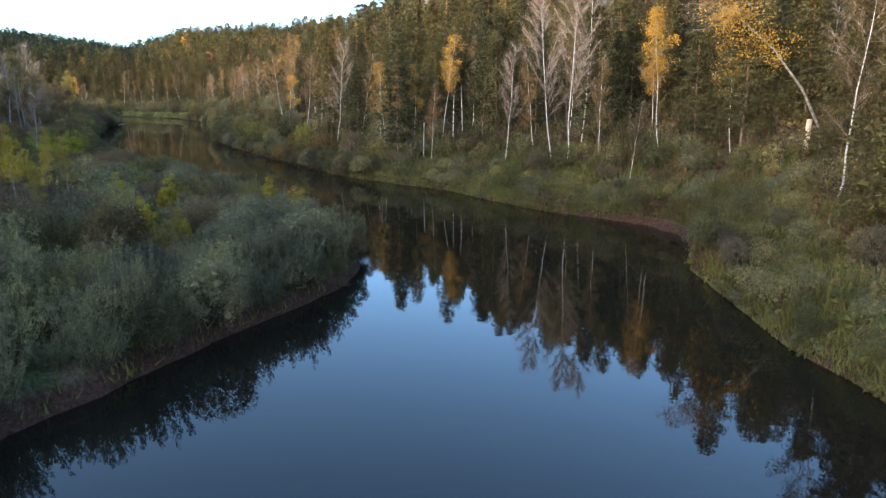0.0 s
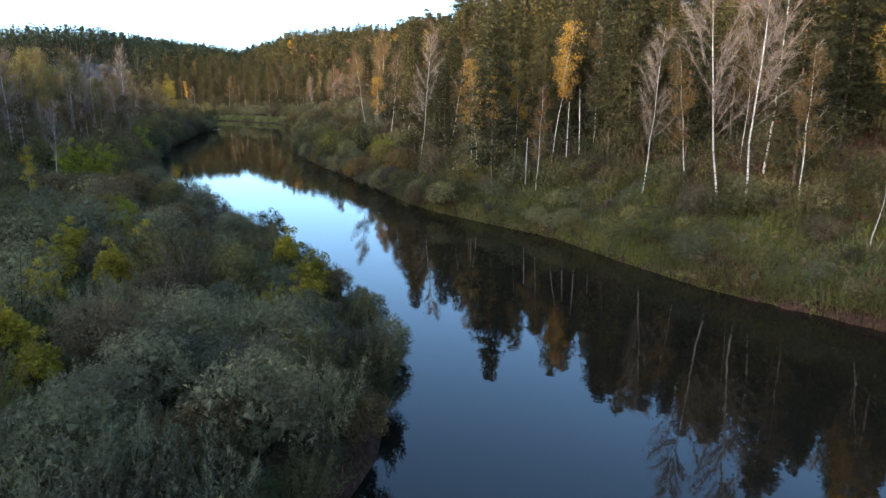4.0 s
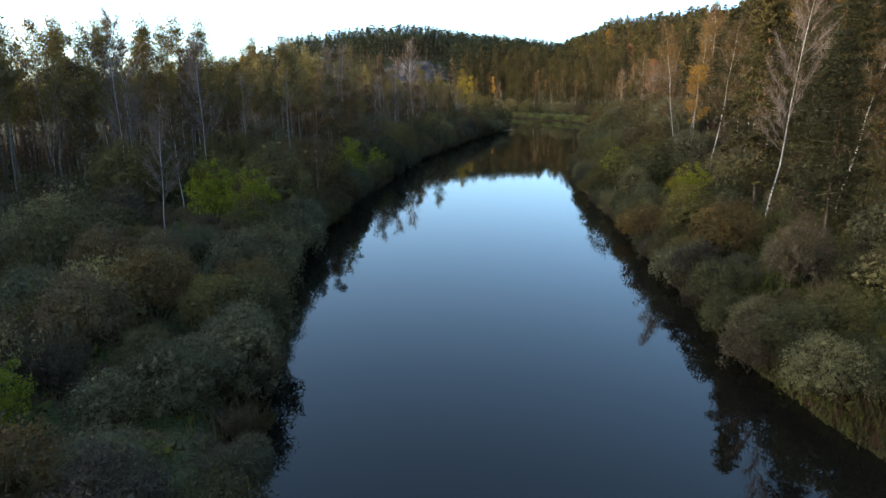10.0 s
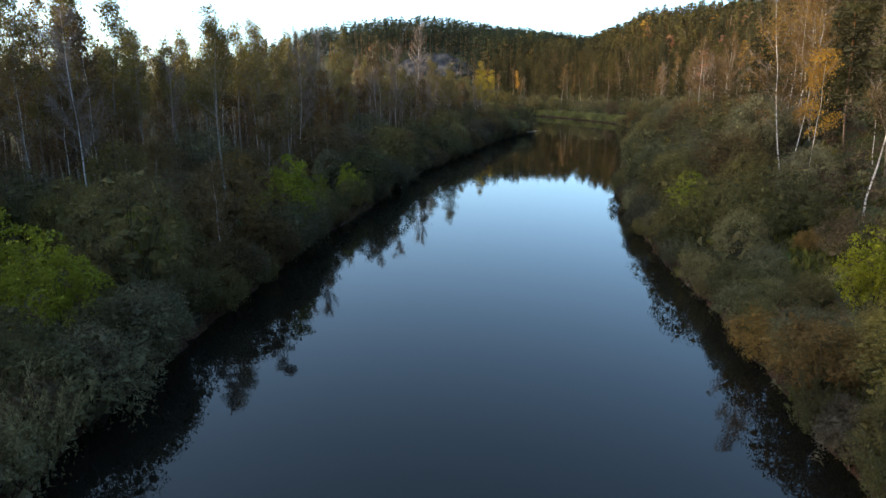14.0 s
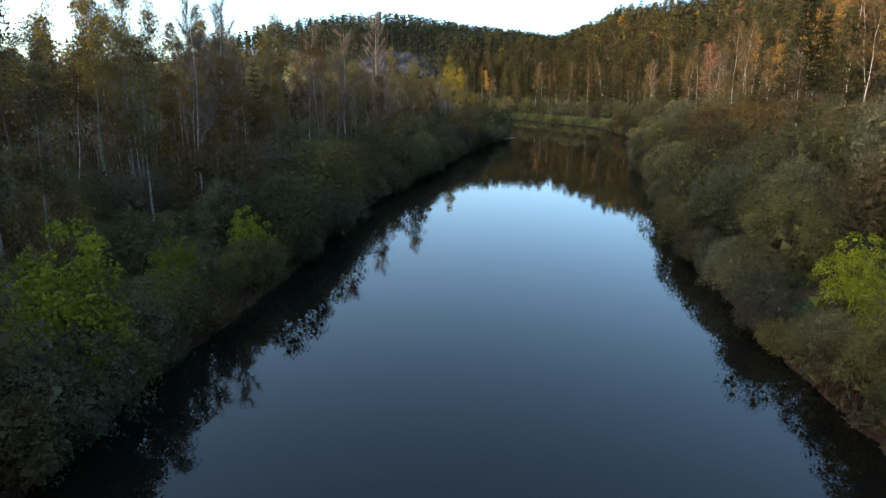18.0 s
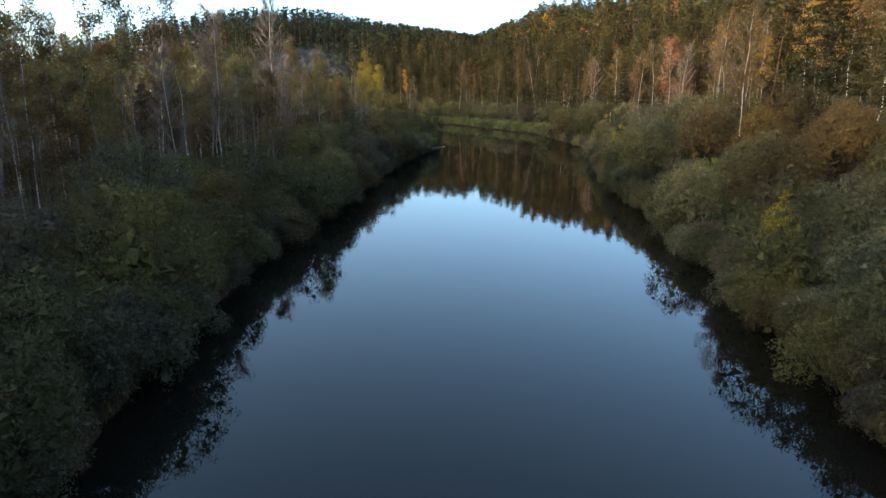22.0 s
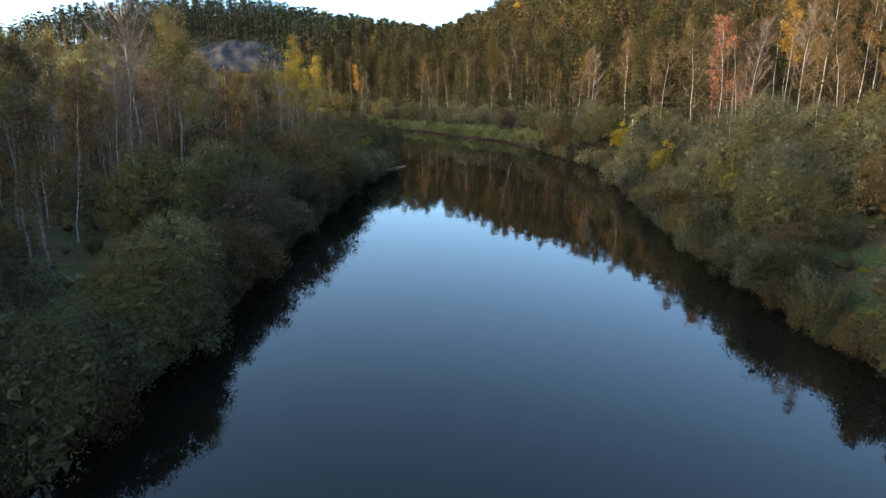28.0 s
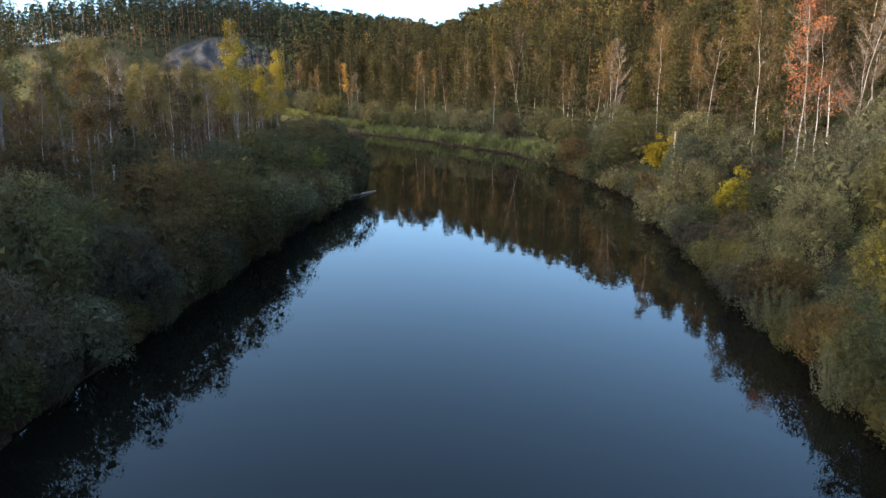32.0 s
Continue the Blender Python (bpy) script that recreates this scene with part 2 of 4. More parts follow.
RIGHT_BANK = [(46, -400), (43, -60), (39, 10), (36.4, 42), (35.3, 50.5), (34.2, 54.5), (33.9, 61), (33.6, 67), (35.3, 72.5), (35.9, 76), (34.6, 80.5), (31, 83.5), (25.4, 87.6), (20.8, 93), (15.8, 99.6),
              (9.6, 104.4), (4.4, 108.5), (0.2, 112.6), (-4.5, 119.3), (-10.2, 126.5), (-17.5, 136.8), (-23.3, 143.5), (-30.2, 153), (-36.3, 163.2), (-41, 172.5), (-46, 182.8), (-50.7, 191), (-57.3, 204.5),
              (-65.5, 218.8), (-71, 233), (-77.5, 247), (-83, 260.5), (-92.5, 272.5), (-104.5, 288), (-116, 300.5), (-132.7, 310.5), (-147, 320), (-164, 327.5), (-205, 338), (-300, 330), (-700, 240)]
MIDSTREAM = [(22, 20), (20, 45), (17, 62), (11, 80), (-3, 100), (-18, 116), (-34, 136), (-48, 155), (-60, 174), (-69, 196), (-88, 232)]


def to_line(px, py, line):
    best = np.full(px.shape, 1e9)
    for (x0, y0), (x1, y1) in zip(line, line[1:]):
        dx, dy = x1 - x0, y1 - y0
        k = np.clip(((px - x0) * dx + (py - y0) * dy) / (dx * dx + dy * dy), 0, 1)
        best = np.minimum(best, np.hypot(px - x0 - k * dx, py - y0 - k * dy))
    return best


def inside(px, py, poly):
    hit = np.zeros(px.shape, bool)
    for (x0, y0), (x1, y1) in zip(poly, poly[1:] + poly[:1]):
        if y0 != y1:
            hit ^= ((y0 > py) != (y1 > py)) & (px < (x1 - x0) * (py - y0) / (y1 - y0) + x0)
    return hit


RIVER = LEFT_BANK + RIGHT_BANK[::-1]
RIGHT_LAND = RIGHT_BANK + [(-700, 3500), (3500, 3500), (3500, -400)]


def waves(px, py, size, seed):
    r = np.random.default_rng(seed)
    v = 0
    for k in range(6):
        a, f = r.uniform(0, 6.28), 6.28 / size * r.uniform(0.6, 2.2)
        v = v + np.sin((px * np.cos(a) + py * np.sin(a)) * f + r.uniform(0, 6.28)) / 6
    return v


def land(px, py):
    """Height of the ground, distance inland from the nearer bank, and whether on the forest side."""
    px, py = np.asarray(px, float), np.asarray(py, float)
    dl, dr = to_line(px, py, LEFT_BANK), to_line(px, py, RIGHT_BANK)
    wet, right = inside(px, py, RIVER), inside(px, py, RIGHT_LAND)
    d = np.where(wet, np.minimum(dl, dr), np.where(right, dr, dl))
    cliff = np.where(right | (py > 75), 0.5, 0.85)
    flat = cliff * np.clip(d / 0.5, 0, 1) + 0.45 * np.clip(d / 2.5, 0, 1) + 0.45 * np.clip(d / 12, 0, 1) + 0.25 * waves(px, py, 14, 3) * np.clip(d / 4, 0, 1)
    steep = 1 + 0.3 * np.exp(-(((px - 45) / 40) ** 2 + ((py - 80) / 40) ** 2))
    hill = np.interp(d, [0, 3, 10, 20, 40, 60, 100, 160, 300, 3000], [0, 0.5, 2.2, 5.4, 14.5, 22.5, 32, 37, 39, 39]) * steep
    bx, by = px + 67, py - 192   # the valley head, seen from the bend: the slopes open towards it
    bearing, away = np.degrees(np.arctan2(-bx, by)), np.hypot(bx, by)
    open_to = np.where(py > 300, np.maximum(2.0, np.interp(bearing, [20, 23, 26, 30.5, 35, 39, 46, 54, 60, 66, 74], [0.2, 0.145, 0.113, 0.083, 0.09, 0.098, 0.12, 0.118, 0.1, 0.06, 0.02]) * away - 5.5), 99)
    hill = hill + 1.6 * np.exp(-((px - 47) / 14) ** 2 - ((py - 78) / 16) ** 2) + 1.2 * waves(px, py, 45, 5) * np.clip(d / 25, 0, 1)
    ridge = to_line(px, py, [(-262, 520), (-300, 462), (-338, 400)])
    far = 42 * np.exp(-(ridge / 95) ** 2)
    rise = np.where(right, np.minimum(np.maximum(hill, np.where(px < -170, far, 0)), open_to), 0)
    h = np.where(wet, -1.6 * np.clip(d / 1.4, 0, 1), flat + rise)
    return h, np.where(wet, -d, d), right


def spaced(lo, hi, step, reach):
    mid = list(np.arange(lo, hi + 1e-6, step))
    out, s, v = [], step, hi
    while v < reach:
        s *= 1.22
        v += s
        out.append(v)
    back, s, v = [], step, lo
    while v > -reach:
        s *= 1.22
        v -= s
        back.append(v)
    return np.array(back[::-1] + mid + out)


def mesh(name, verts, faces, mat, smooth=True):
    me = bpy.data.meshes.new(name)
    verts = np.asarray(verts, np.float32)
    faces = np.asarray(faces, np.int32)
    k = faces.shape[1]
    me.vertices.add(len(verts))
    me.vertices.foreach_set("co", verts.ravel())
    me.loops.add(faces.size)
    me.loops.foreach_set("vertex_index", faces.ravel())
    me.polygons.add(len(faces))
    me.polygons.foreach_set("loop_start", np.arange(0, faces.size, k, dtype=np.int32))
    me.polygons.foreach_set("use_smooth", np.full(len(faces), smooth))
    me.materials.append(mat)
    me.update(calc_edges=True)
    return me


gx, gy = spaced(-175, 75, 1.4, 3200), spaced(15, 345, 1.4, 3200)
GX, GY = np.meshgrid(gx, gy)
GZ, _, _ = land(GX, GY)
nx, ny = len(gx), len(gy)
idx = np.arange(nx * ny).reshape(ny, nx)
quads = np.stack([idx[:-1, :-1], idx[:-1, 1:], idx[1:, 1:], idx[1:, :-1]], -1).reshape(-1, 4)
tagged(new("ground", mesh("ground", np.stack([GX, GY, GZ], -1).reshape(-1, 3), quads, M_GROUND)), "river banks of reddish earth under grass and leaf litter", "ground", kind="structure")
tagged(new("water", mesh("water", [(-900, -420, 0), (300, -420, 0), (300, 700, 0), (-900, 700, 0)], [(0, 1, 2, 3)], M_WATER, False)),
       "calm dark river water mirroring the sky and banks", "water", kind="structure")

# ---- builders for plants ----


def tube(points, radii, sides=6):
    """A bent, tapering stem."""
    pts, rad = np.asarray(points, float), np.asarray(radii, float)
    t = np.gradient(pts, axis=0)
    t /= np.linalg.norm(t, axis=1)[:, None] + 1e-9
    ref = np.where(np.abs(t[:, 2:3]) > 0.9, [[1.0, 0, 0]], [[0, 0, 1.0]])
    u = np.cross(t, ref)
    u /= np.linalg.norm(u, axis=1)[:, None] + 1e-9
    w = np.cross(t, u)
    a = np.arange(sides) * 2 * np.pi / sides
    v = pts[:, None] + rad[:, None, None] * (np.cos(a)[None, :, None] * u[:, None] + np.sin(a)[None, :, None] * w[:, None])
    n = len(pts)
    i = np.arange(n * sides).reshape(n, sides)
    j = np.roll(i, -1, axis=1)
    f = np.stack([i[:-1], j[:-1], j[1:], i[1:]], -1).reshape(-1, 4)
    return v.reshape(-1, 3), f


def joined(pieces):
    vs, fs, k = [], [], 0
    for v, f in pieces:
        vs.append(v)
        fs.append(np.asarray(f) + k)
        k += len(v)
    return np.concatenate(vs), np.concatenate(fs)


def leaves(at, size, r, along=None, width=0.45, loose=0.55, face=None, wild=0.4):
    """One three-cornered leaf or spray at each place; along: the way it points; face: the way its upper side looks."""
    at = np.asarray(at, float)
    n = len(at)
    d = r.normal(size=(n, 3))
    if along is not None:
        d = d * loose + np.asarray(along)
    d /= np.linalg.norm(d, axis=1)[:, None] + 1e-9
    side = r.normal(size=(n, 3))
    if face is not None:
        side = side * wild + np.asarray(face)
        d -= side * (np.sum(d * side, axis=1) / np.sum(side * side, axis=1))[:, None] * 0.8
        d /= np.linalg.norm(d, axis=1)[:, None] + 1e-9
    s = np.cross(d, side)
    s /= np.linalg.norm(s, axis=1)[:, None] + 1e-9
    ln = (size * r.uniform(0.6, 1.4, n))[:, None]
    v = np.stack([at - s * ln * width * 0.5, at + s * ln * width * 0.5, at + d * ln], 1).reshape(-1, 3)
    return v, np.arange(3 * n).reshape(n, 3)


def bent(base, way, length, r, bend=0.1, n=5, lift=0.0):
    way = np.asarray(way, float) / np.linalg.norm(way)
    k = np.linspace(0, 1, n)[:, None]
    side = np.cumsum(r.normal(size=(n, 3)) * bend * length / n, axis=0)
    side[0] = 0
    p = np.asarray(base, float) + k * way * length + side
    p[:, 2] += (k[:, 0] ** 2) * lift * length
    return p


def plant(name, label, category, group, parts):
    """A plant from (part name, verts, faces, material, part label)."""
    top = tagged(new(name), label, category, group)
    for pn, v, f, mat, lab in parts:
        ob = new(pn, mesh(pn, v, f, mat, pn == "trunk"))
        ob.parent = top
        if pn in ("twig_mass", "stem"):
            ob["kind"] = "stuff"
        if lab:
            tagged(ob, lab)
    return top


def spikes(at, way, length, thick, r):
    """Thin three-sided tapering twigs."""
    at, way = np.asarray(at, float), np.asarray(way, float)
    n = len(at)
    d = way / (np.linalg.norm(way, axis=1)[:, None] + 1e-9)
    u = np.cross(d, r.normal(size=(n, 3)))
    u /= np.linalg.norm(u, axis=1)[:, None] + 1e-9
    w = np.cross(d, u)
    tip = at + d * np.reshape(length, (n, 1))
    a = [at + thick * u, at + thick * (-0.5 * u + 0.87 * w), at + thick * (-0.5 * u - 0.87 * w), tip]
    v = np.stack(a, 1).reshape(-1, 3)
    k = np.arange(n)[:, None] * 4
    f = np.concatenate([k + (0, 1, 3), k + (1, 2, 3), k + (2, 0, 3)])
    return v, f, tip


def tris(piece):
    v, f = piece
    f = np.asarray(f)
    return (v, f) if f.shape[1] == 3 else (v, np.concatenate([f[:, [0, 1, 2]], f[:, [0, 2, 3]]]))


OCTA = np.array([(1, 0, 0), (-1, 0, 0), (0, 1, 0), (0, -1, 0), (0, 0, 1), (0, 0, -1)], float)
OCTA_FACES = np.array([(0, 2, 4), (2, 1, 4), (1, 3, 4), (3, 0, 4), (2, 0, 5), (1, 2, 5), (3, 1, 5), (0, 3, 5)])


def clumps(r, centres, radii, per, size, width=0.5, core=0.45, wild=0.8, lift=0.3):
    """Tufts of foliage: round each centre a shell of leaves that look outwards, over a small dense heart."""
    c, rad = np.asarray(centres, float), np.asarray(radii, float)
    n = len(c)
    d = r.normal(size=(n, per, 3))
    d = d / np.linalg.norm(d, axis=2)[:, :, None] + (0, 0, lift)
    d /= np.linalg.norm(d, axis=2)[:, :, None] + 1e-9
    at = (c[:, None] + d * rad[:, None] * r.uniform(0.2, 1.0, (n, per, 1)) ** 0.4 * 1.12).reshape(-1, 3)
    out = d.reshape(-1, 3)
    v, f = leaves(at, size, r, out * 0.5 + (0, 0, 0.15), width, 0.6, out + (0, 0, 0.25), wild)
    if core:
        k = c[:, None] + OCTA[None] * rad[:, None] * core * r.uniform(0.8, 1.2, (n, 6, 1)) + r.normal(size=(n, 6, 3)) * rad[:, None] * 0.12
        v, f = joined([(k.reshape(-1, 3), (OCTA_FACES[None] + np.arange(n)[:, None, None] * 6).reshape(-1, 3)), (v, f)])
    return v, f


def tree_frame(r, h, girth, n_limbs, lo, hi, reach, rise, sides=7):
    """Trunk, limbs and the courses of the limbs."""
    tr = bent((0, 0, -0.5), (r.normal() * 0.04, r.normal() * 0.04, 1), h + 0.5, r, 0.06, 9)
    trunk = tube(tr, np.interp(np.linspace(0, 1, 9), [0, 0.06, 1], [girth * 1.3, girth, 0.015]), sides)
    limbs, ends = [], []
    for i in range(n_limbs):
        k = lo + (hi - lo) * (i + r.uniform()) / n_limbs
        b = np.array([np.interp(k, np.linspace(0, 1, 9), tr[:, c]) for c in range(3)])
        a = r.uniform(0, 6.283)
        ln = reach * ((1.12 - k) / (1.12 - lo)) ** 0.8 * r.uniform(0.6, 1.15)
        p = bent(b, (math.cos(a), math.sin(a), rise * r.uniform(0.6, 1.4)), ln, r, 0.18, 4, 0.1)
        limbs.append(tris(tube(p[[0, 2, 3]], np.linspace(max(0.014, girth * 0.35 * (1.1 - k)), 0.01, 3), 3)))
        ends.append(p)
    return trunk, limbs, np.array(ends)


def along_limbs(r, ends, n, lo=0.2):
    i = r.integers(0, len(ends), n)
    k = r.uniform(lo, 1.0, n) * 2.999
    j = k.astype(int)
    p = ends[i]
    a, b = p[np.arange(n), j], p[np.arange(n), j + 1]
    return a + (b - a) * (k - j)[:, None], p[:, -1] - p[:, 0]


def make_broadleaf(name, seed, h, n_twig, n_leaf, size, leaf, bark, twig, label, group, lo=0.3, reach=0.25, rise=1.25, lod=1.0, limbs=20, girth=0.0034, tuft=0.044, core=0.0):
    """Birch or poplar: trunk, upswept limbs, a haze of twigs, loose leaves."""
    r = np.random.default_rng(seed)
    trunk, lb, ends = tree_frame(r, h, girth * h + 0.015, limbs, lo, 0.97, reach * h, rise)
    nt = int(n_twig * lod)
    at, way = along_limbs(r, ends, nt)
    way = way / np.linalg.norm(way, axis=1)[:, None] + r.normal(size=(nt, 3)) * 0.5 + (0, 0, 0.25)
    v, f, tips = spikes(at, way, h * 0.075 * r.uniform(0.4, 1.2, nt), 0.014 / math.sqrt(lod), r)
    parts = [("trunk", *trunk, bark, ""), ("twig_mass", *joined(lb + [(v, f)]), twig, "")]
    if n_leaf > 1500:
        nc = int(n_leaf / 46)
        c, _ = along_limbs(r, ends, nc, 0.35)
        rad = tuft * h * r.uniform(0.6, 1.3, (nc, 1)) * (1, 1, 0.8)
        parts.append(("crown", *clumps(r, c, rad, int(52 * lod), size * 1.15 / math.sqrt(lod), 0.7, core, 1.0), leaf, ""))
    elif n_leaf:
        nl = int(n_leaf * lod)
        pick = r.integers(0, nt, nl)
        p = at[pick] + (tips[pick] - at[pick]) * r.uniform(0.2, 1.1, (nl, 1)) + r.normal(size=(nl, 3)) * 0.02 * h
        parts.append(("crown", *leaves(p, size / math.sqrt(lod), r, (0, 0, -0.2), 0.8), leaf, ""))
    return plant(name, label, "tree", group, parts)


def conifer_sprays(r, h, rings, per, foot, wide, tufts, size, pointed, steps=(0.5, 0.95), core=0.4):
    """Needle sprays in flat plates along tiers of boughs."""
    at, rads, boughs = [], [], []
    for i in range(rings):
        k = foot + (0.985 - foot) * (i / (rings - 1)) ** 0.9
        rad = wide * h * ((1 - k) / (1 - foot)) ** pointed * r.uniform(0.75, 1.15) + 0.02 * h
        if k < foot + 0.1:
            rad *= 0.75
        turn = r.uniform(0, 6.283)
        for j in range(per):
            a = turn + (j + r.uniform(-0.35, 0.35)) * 6.283 / per
            ln = rad * r.uniform(0.55, 1.15)
            dz = r.uniform(-0.25, 0.25)
            for s in steps:
                if s < 0.7 and ln < 0.04 * h:
                    continue
                at.append((np.cos(a) * s * ln, np.sin(a) * s * ln, k * h + dz * s * ln))
                w = max(0.3 * ln, 0.016 * h) * (1.25 if len(steps) == 1 else 1) * r.uniform(0.8, 1.25)
                rads.append((w, w, w * 0.5))
            boughs.append(np.array([[0, 0, k * h - 0.1], [np.cos(a) * ln * 0.8, np.sin(a) * ln * 0.8, k * h + dz * ln * 0.8]]))
    return clumps(r, at, rads, tufts, size, 0.34, core, 0.7, 0.3), boughs


def make_pine(name, seed, h, foot, wide, pointed, label, group, lod=1.0):
    r = np.random.default_rng(seed)
    tr = bent((0, 0, -0.5), (r.normal() * 0.02, r.normal() * 0.02, 1), h + 0.3, r, 0.02, 7)
    g = 0.0055 * h + 0.03
    trunk = tube(tr, np.linspace(g * 1.2, 0.03, 7), 7)
    (v, f), boughs = conifer_sprays(r, h, int(20 * lod ** 0.3), 7, foot, wide, int(24 * lod), 0.34 / lod ** 0.4, pointed)
    bv, bf = joined([tris(tube(b, [0.04, 0.012], 3)) for b in boughs[::3]])
    return plant(name, label, "tree", group, [("trunk", *trunk, M_PINE, "orange-brown pine trunk"), ("twig_mass", bv, bf, M_GREY, ""), ("crown", v, f, L_PINE, "")])


def upright_shape(seed, h, wide, shoots, per, size, width):
    """Stems and leaves of a shrub of upright shoots, each a feathered plume."""
    r = np.random.default_rng(seed)
    stems, at, way, face = [], [], [], []
    for i in range(shoots):
        a, q = r.uniform(0, 6.283), math.sqrt(r.uniform(0.02, 1))
        b = np.array([math.cos(a), math.sin(a), 0]) * q * wide * 0.4
        ln = h * r.uniform(0.7, 1.15) * (1 - 0.35 * q * q)
        d = np.array([math.cos(a) * q * wide / h * 0.8, math.sin(a) * q * wide / h * 0.8, 1.0])
        p = bent(b - (0, 0, 0.2), d, ln, r, 0.16, 5, -0.06 * q)
        if i % 4 == 0:
            stems.append(tris(tube(p[[0, 2, 4]], [0.028, 0.018, 0.006], 3)))
        k = r.uniform(0.2, 1.0, per) ** 0.8
        i0 = np.minimum((k * 4).astype(int), 3)
        out = r.normal(size=(per, 3)) * (1, 1, 0.3)
        out /= np.linalg.norm(out, axis=1)[:, None]
        at.append(p[i0] + (p[i0 + 1] - p[i0]) * (k * 4 - i0)[:, None] + out * (0.03 + 0.12 * wide * (1.05 - k) ** 0.6 * r.uniform(0.3, 1, per))[:, None])
        way.append(out * 0.6 + d / np.linalg.norm(d))
        face.append(out + (0, 0, 0.5))
    ck = r.normal(size=(8, 3)) * (0.18 * wide, 0.18 * wide, 0.08 * h) + (0, 0, 0.3 * h)
    heart = clumps(r, ck, np.tile((0.4 * wide, 0.4 * wide, 0.24 * h), (8, 1)), max(12, per * 2 // 3), size * 1.1, width * 1.2, 0.0)
    return joined(stems), joined([heart, leaves(np.concatenate(at), size, r, np.concatenate(way), width, 0.35, np.concatenate(face), 0.5)])


def domed_shape(seed, h, wide, tufts, per, size, width, rough=0.15):
    """Stems and leaves of a rounded shrub built of many small tufts."""
    r = np.random.default_rng(seed)
    i = np.arange(tufts)
    u = 1 - 1.4 * (i + r.uniform(0, 1, tufts)) / tufts
    a = i * 2.399963 + r.normal(size=tufts) * 0.35
    flat = np.sqrt(np.maximum(0, 1 - u * u))
    d = np.stack([np.cos(a) * flat, np.sin(a) * flat, u], 1)
    bulge = 1 + 0.16 * np.sin(2 * a + seed) * flat + 0.1 * np.sin(3 * a + 2 * seed)
    c = d * (wide * 0.86, wide * 0.86, h * 0.5) * (bulge * r.uniform(0.95 - rough, 0.95 + rough, tufts))[:, None] + (0, 0, h * 0.42)
    w = 1.75 * wide / math.sqrt(tufts)
    rad = w * r.uniform(0.7, 1.3, (tufts, 1)) * (1, 1, 0.95)
    stems = [tris(tube([(q[0] * 0.1, q[1] * 0.1, -0.2), q * (0.55, 0.55, 0.5), q], [0.03, 0.02, 0.006], 3)) for q in c[::4]]
    ck = np.concatenate([c[::3] * (0.5, 0.5, 0.62), [(0, 0, h * 0.3)]])
    heart = clumps(r, ck, np.tile((0.34 * wide, 0.34 * wide, 0.2 * h), (len(ck), 1)), 16, size * 1.1, width * 1.2, 0.3)
    return joined(stems), joined([heart, clumps(r, c, rad, per, size, width * 1.2, 0.3, 0.9, 0.25)])


def shrub_shape(kind, fine):
    """fine: 2 for a shrub of its own, 3, 1 and 0 for those of the thicket, from near to far."""
    name, seed, h, wide, dome, size, leaf, label, group, width = SHRUBS[kind]
    n, per, grow = ((20, 17, 1.3), (40, 32, 0.85), (74, 84, 0.52), (62, 42, 0.56))[fine]
    if h > 4.2:
        n, grow = int(n * 1.5), grow * 1.05
    if dome and h == 4.4 and leaf is L_LIME or leaf is L_GOLD:
        return domed_shape(seed, h, wide, int(n * 0.5), per, size * grow, width, 0.38)
    if not dome:
        n, per, grow = int(n * 0.62), int(per * 1.3), grow * 1.1
    return (domed_shape if dome else upright_shape)(seed, h, wide, n, per, size * grow, width)


def make_shrub(kind):
    name, seed, h, wide, dome, size, leaf, label, group, width = SHRUBS[kind]
    stems, crown = shrub_shape(kind, 2)
    return plant(name, label, "shrub", group, [("stem", *stems, M_SHADED_STEM, ""), ("crown", *crown, leaf, "")])


def spread_out(kinds, spots):
    """Sets copies of the plants in kinds on the spots: (kind, x, y, turn, size, tall, lean)."""
    first = {}
    zs = np.maximum(land(np.array([q[1] for q in spots]), np.array([q[2] for q in spots]))[0], -0.1)
    for (kind, x, y, turn, size, tall, lean), z in zip(spots, zs):
        m = pose(x, y, float(z) - 0.05, lean[0], lean[1], turn) @ Matrix.Diagonal((size, size, size * tall, 1))
        if kind not in first:
            first[kind] = m
        else:
            copy_thing(kinds[kind], m)
    for kind, m in first.items():
        kinds[kind].matrix_basis = m


def scatter(count, box, gap, keep, r, taken):
    """Places drawn at random in the box, at least gap apart, where keep(x, y, inland, right) holds."""
    x0, y0, x1, y1 = box
    return sift(r.uniform(x0, x1, count), r.uniform(y0, y1, count), gap, keep, taken)


def sift(px, py, gap, keep, taken):
    h, d, right = land(px, py)
    ok = keep(px, py, d, right)
    out, cell = [], {}
    for tx, ty in taken:
        cell.setdefault((int(tx // gap), int(ty // gap)), []).append((tx, ty))
    for x, y, dd in zip(px[ok], py[ok], d[ok]):
        cx, cy = int(x // gap), int(y // gap)
        if all((x - u) ** 2 + (y - v) ** 2 >= gap * gap for i in (-1, 0, 1) for j in (-1, 0, 1) for u, v in cell.get((cx + i, cy + j), ())):
            cell.setdefault((cx, cy), []).append((x, y))
            out.append((float(x), float(y), float(dd)))
    return out


